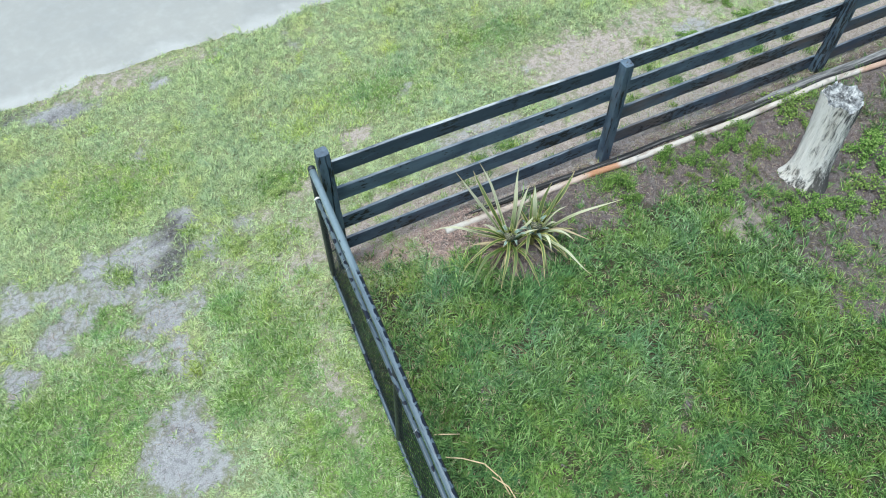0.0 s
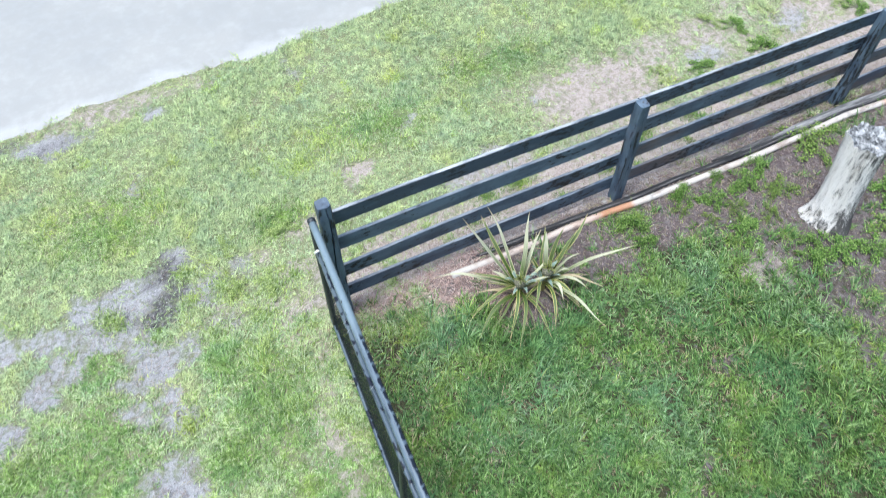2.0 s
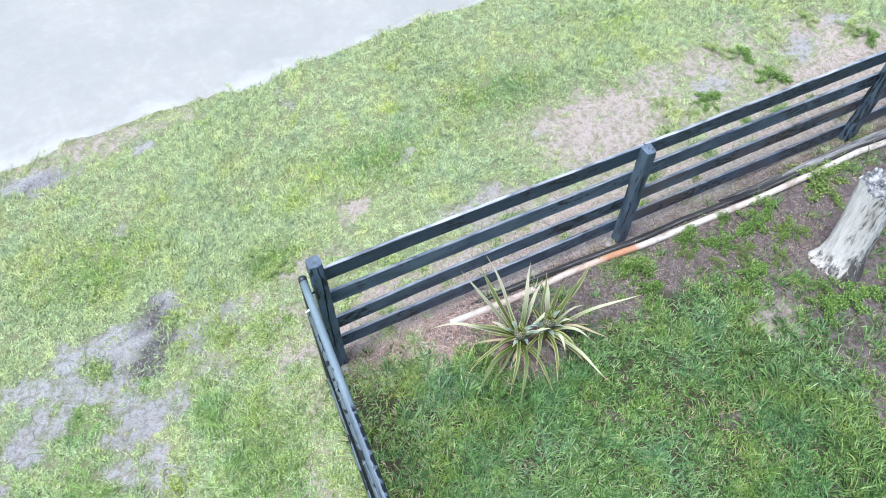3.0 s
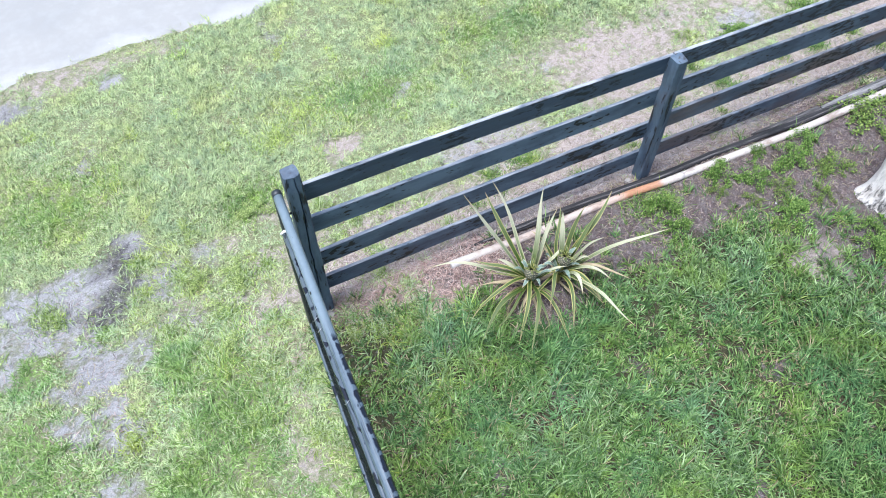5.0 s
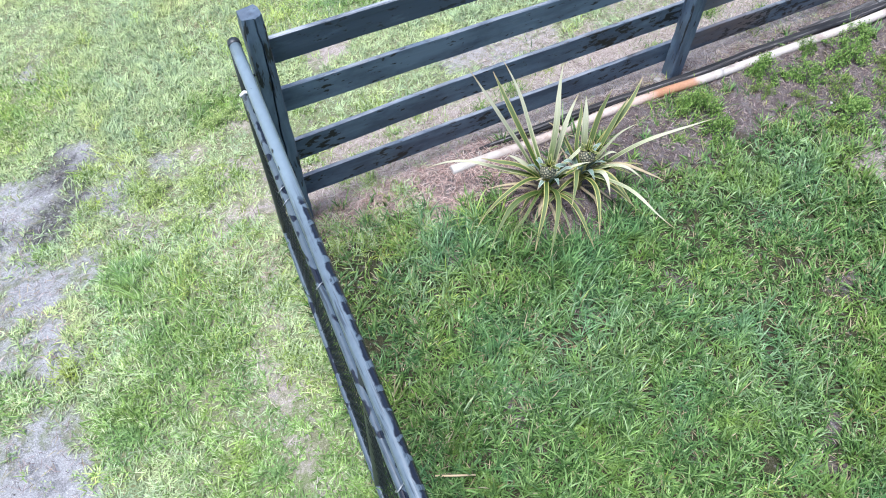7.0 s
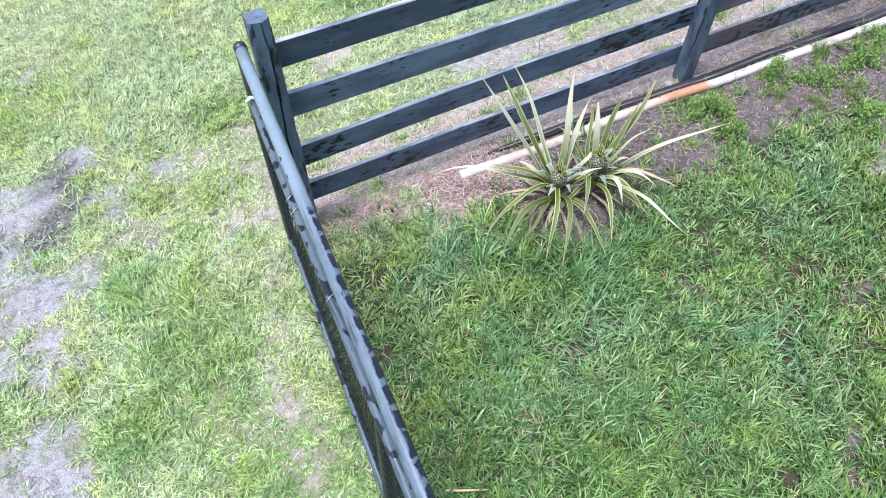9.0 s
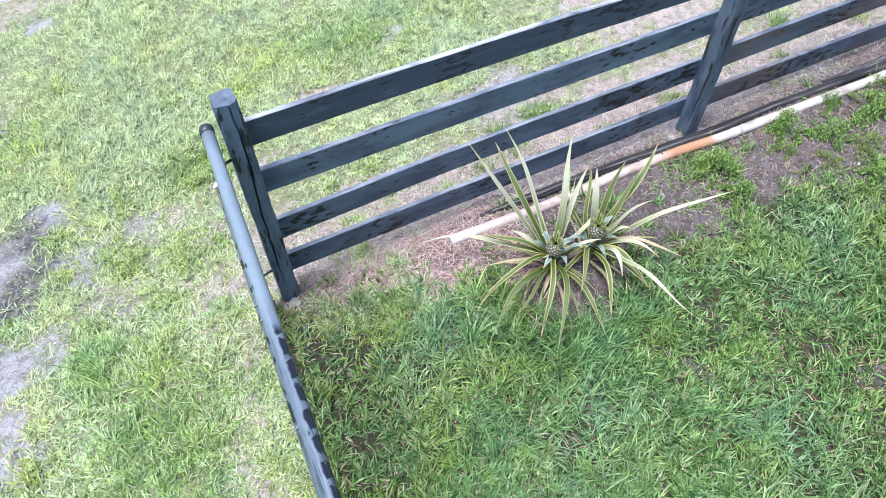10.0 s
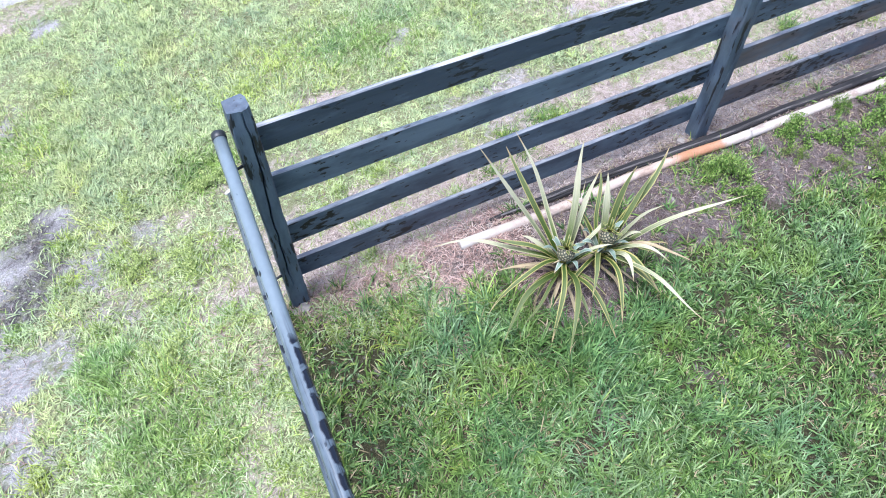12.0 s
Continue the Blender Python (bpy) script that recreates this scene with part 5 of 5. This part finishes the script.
def tufts():
    """Stray tufts of bright grass in the bare strips on both sides of the fence."""
    rs = np.random.RandomState(25)
    spots = [(2.22, -.21, .11), (2.40, -.22, .06), (2.62, -.60, .06), (2.76, -.2, .04), (3.1, -.62, .06), (3.5, -.5, .05), (2.05, -.42, .03), (2.9, -.75, .07), (3.35, -.9, .06),
             (2.5, .35, .06), (3.0, .5, .07), (1.0, .33, .05), (1.5, .45, .07), (.5, .3, .06), (.9, .55, .07), (3.6, .5, .08)]
    spots += [(4.0, .4, .07), (4.5, .6, .08), (2.0, .28, .05), (1.8, .6, .08), (2.75, .28, .05), (.3, .2, .05), (3.3, .32, .05), (4.9, .35, .08), (3.9, -.1, .06), (4.4, -.2, .07)]
    spots += [(4.15, 0.65, 0.06), (4.47, 0.61, 0.06), (3.54, 0.61, 0.06), (3.07, 0.6, 0.06), (3.06, 0.18, 0.06), (4.87, 0.6, 0.06), (3.45, 0.87, 0.06), (0.46, 0.67, 0.06), (0.29, 0.58, 0.06), (0.46, 0.37, 0.06), (0.7, 0.46, 0.06), (1.48, 0.6, 0.06), (1.73, 0.63, 0.06), (1.25, 0.39, 0.06), (0.28, 0.9, 0.06), (0.42, 0.11, 0.06), (0.53, -0.05, 0.06)]
    spots += [(3.2, -1.7, .08), (3.4, -1.95, .08), (3.12, -2.05, .09), (3.5, -1.6, .07), (3.25, -1.9, .05), (3.6, -1.85, .08)]
    spots += [(-.98, .98, .07), (-1.55, .78, .05), (.1, -.22, .07), (.25, -.26, .07), (.4, -.3, .07), (.55, -.34, .07)]
    spots += [(-.3, .1, .08), (-.45, -.2, .1), (-.25, -.35, .08), (-.55, .3, .1), (-.2, .6, .08), (-.7, 0, .1), (-.4, .55, .09), (-.3, -.7, .08), (-.6, -.5, .1), (-1.0, .72, .07),
              (-.9, .35, .1), (-.75, .75, .08), (.35, -.2, .07), (.12, -.1, .06), (.55, -.22, .08), (-1.3, .55, .08), (-1.6, .85, .09), (-1.25, -.3, .08), (.2, .5, .08), (.7, .7, .09)]
    x, y, ln = [], [], []
    for cx, cy, r in spots:
        wide = 1.8
        n = int(240 * r / 0.06)
        a, d = rs.uniform(0, 2 * np.pi, n), r * wide * np.abs(rs.normal(0, 0.6, n))
        x.append(cx + d * np.cos(a))
        y.append(cy + d * np.sin(a))
        ln.append(np.full(n, 0.034 + 0.35 * r))
    x, y, ln = np.concatenate(x), np.concatenate(y), np.concatenate(ln)
    n = len(x)
    blades(x, y, ln * rs.uniform(0.6, 1.3, n), rs.uniform(0.003, 0.006, n), rs.uniform(0, 2 * np.pi, n), np.abs(rs.normal(0.6, 0.35, n)), rs.uniform(0.1, 0.6, n), 26,
           np.where(rs.uniform(0, 1, n) < 0.5, np.where(x < 1.1, 2, 1), 0).astype(np.int32), [M_GRASS_BRIGHT, M_GRASS_YARD, M_GRASS_VERGE], "grass_tufts", "stray bright grass tufts on bare soil")


tufts()


def gravel():
    """Grit and crumbs on the sandy patches and at the road's edge."""
    rs = np.random.RandomState(35)
    n = 60000
    x, y = rs.uniform(-2.8, 6.6, n), rs.uniform(-2.0, 3.35, n)
    m = 0.8 * zone(x, y, SAND, 11, 1.65) + 0.9 * zone(x, y, DAMP, 31, 1.8) + 0.12 * zone(x, y, MULCH, 21) + 0.15 * zone(x, y, TAN, 51, 1.15) + 0.35 * (1 - step(np.abs(y - 3.14), 0.02, 0.12))
    on = (rs.uniform(0, 1, n) < m) & (plan_distance(x, y) < 0.3)
    x, y = x[on], y[on]
    n = len(x)
    r = 0.0022 * np.exp(rs.normal(0, 0.5, n))
    base = np.array([(1, 0, 0), (0, 1, 0), (-1, 0, 0), (0, -1, 0), (0, 0, 0.7), (0, 0, -0.7)], float)
    v = base[None] * r[:, None, None] * rs.uniform(0.6, 1.4, (n, 6, 1))
    a = rs.uniform(0, 6.28, n)
    vx, vy = v[:, :, 0] * np.cos(a)[:, None] - v[:, :, 1] * np.sin(a)[:, None], v[:, :, 0] * np.sin(a)[:, None] + v[:, :, 1] * np.cos(a)[:, None]
    z = ground_z(x, y) + 0.010 * wobble(x, y, 5.0, 3) + 0.004 * wobble(x, y, 24.0, 5) - 0.012 * np.maximum(zone(x, y, SAND, 11, 1.65), zone(x, y, DAMP, 31, 1.8)) + 0.001
    pts = np.stack([vx + x[:, None], vy + y[:, None], v[:, :, 2] + z[:, None]], -1)
    b = np.arange(n)[:, None] * 6
    tris = np.concatenate([b + np.array(t) for t in ((0, 1, 4), (1, 2, 4), (2, 3, 4), (3, 0, 4), (1, 0, 5), (2, 1, 5), (3, 2, 5), (0, 3, 5))])
    ob = new("gravel", np_mesh("gravel", pts.reshape(-1, 3), tris=tris, mats=[M_GRIT], smooth=False))
    tagged(ob, "fine grey grit on bare sandy soil", "gravel", kind="stuff")


gravel()
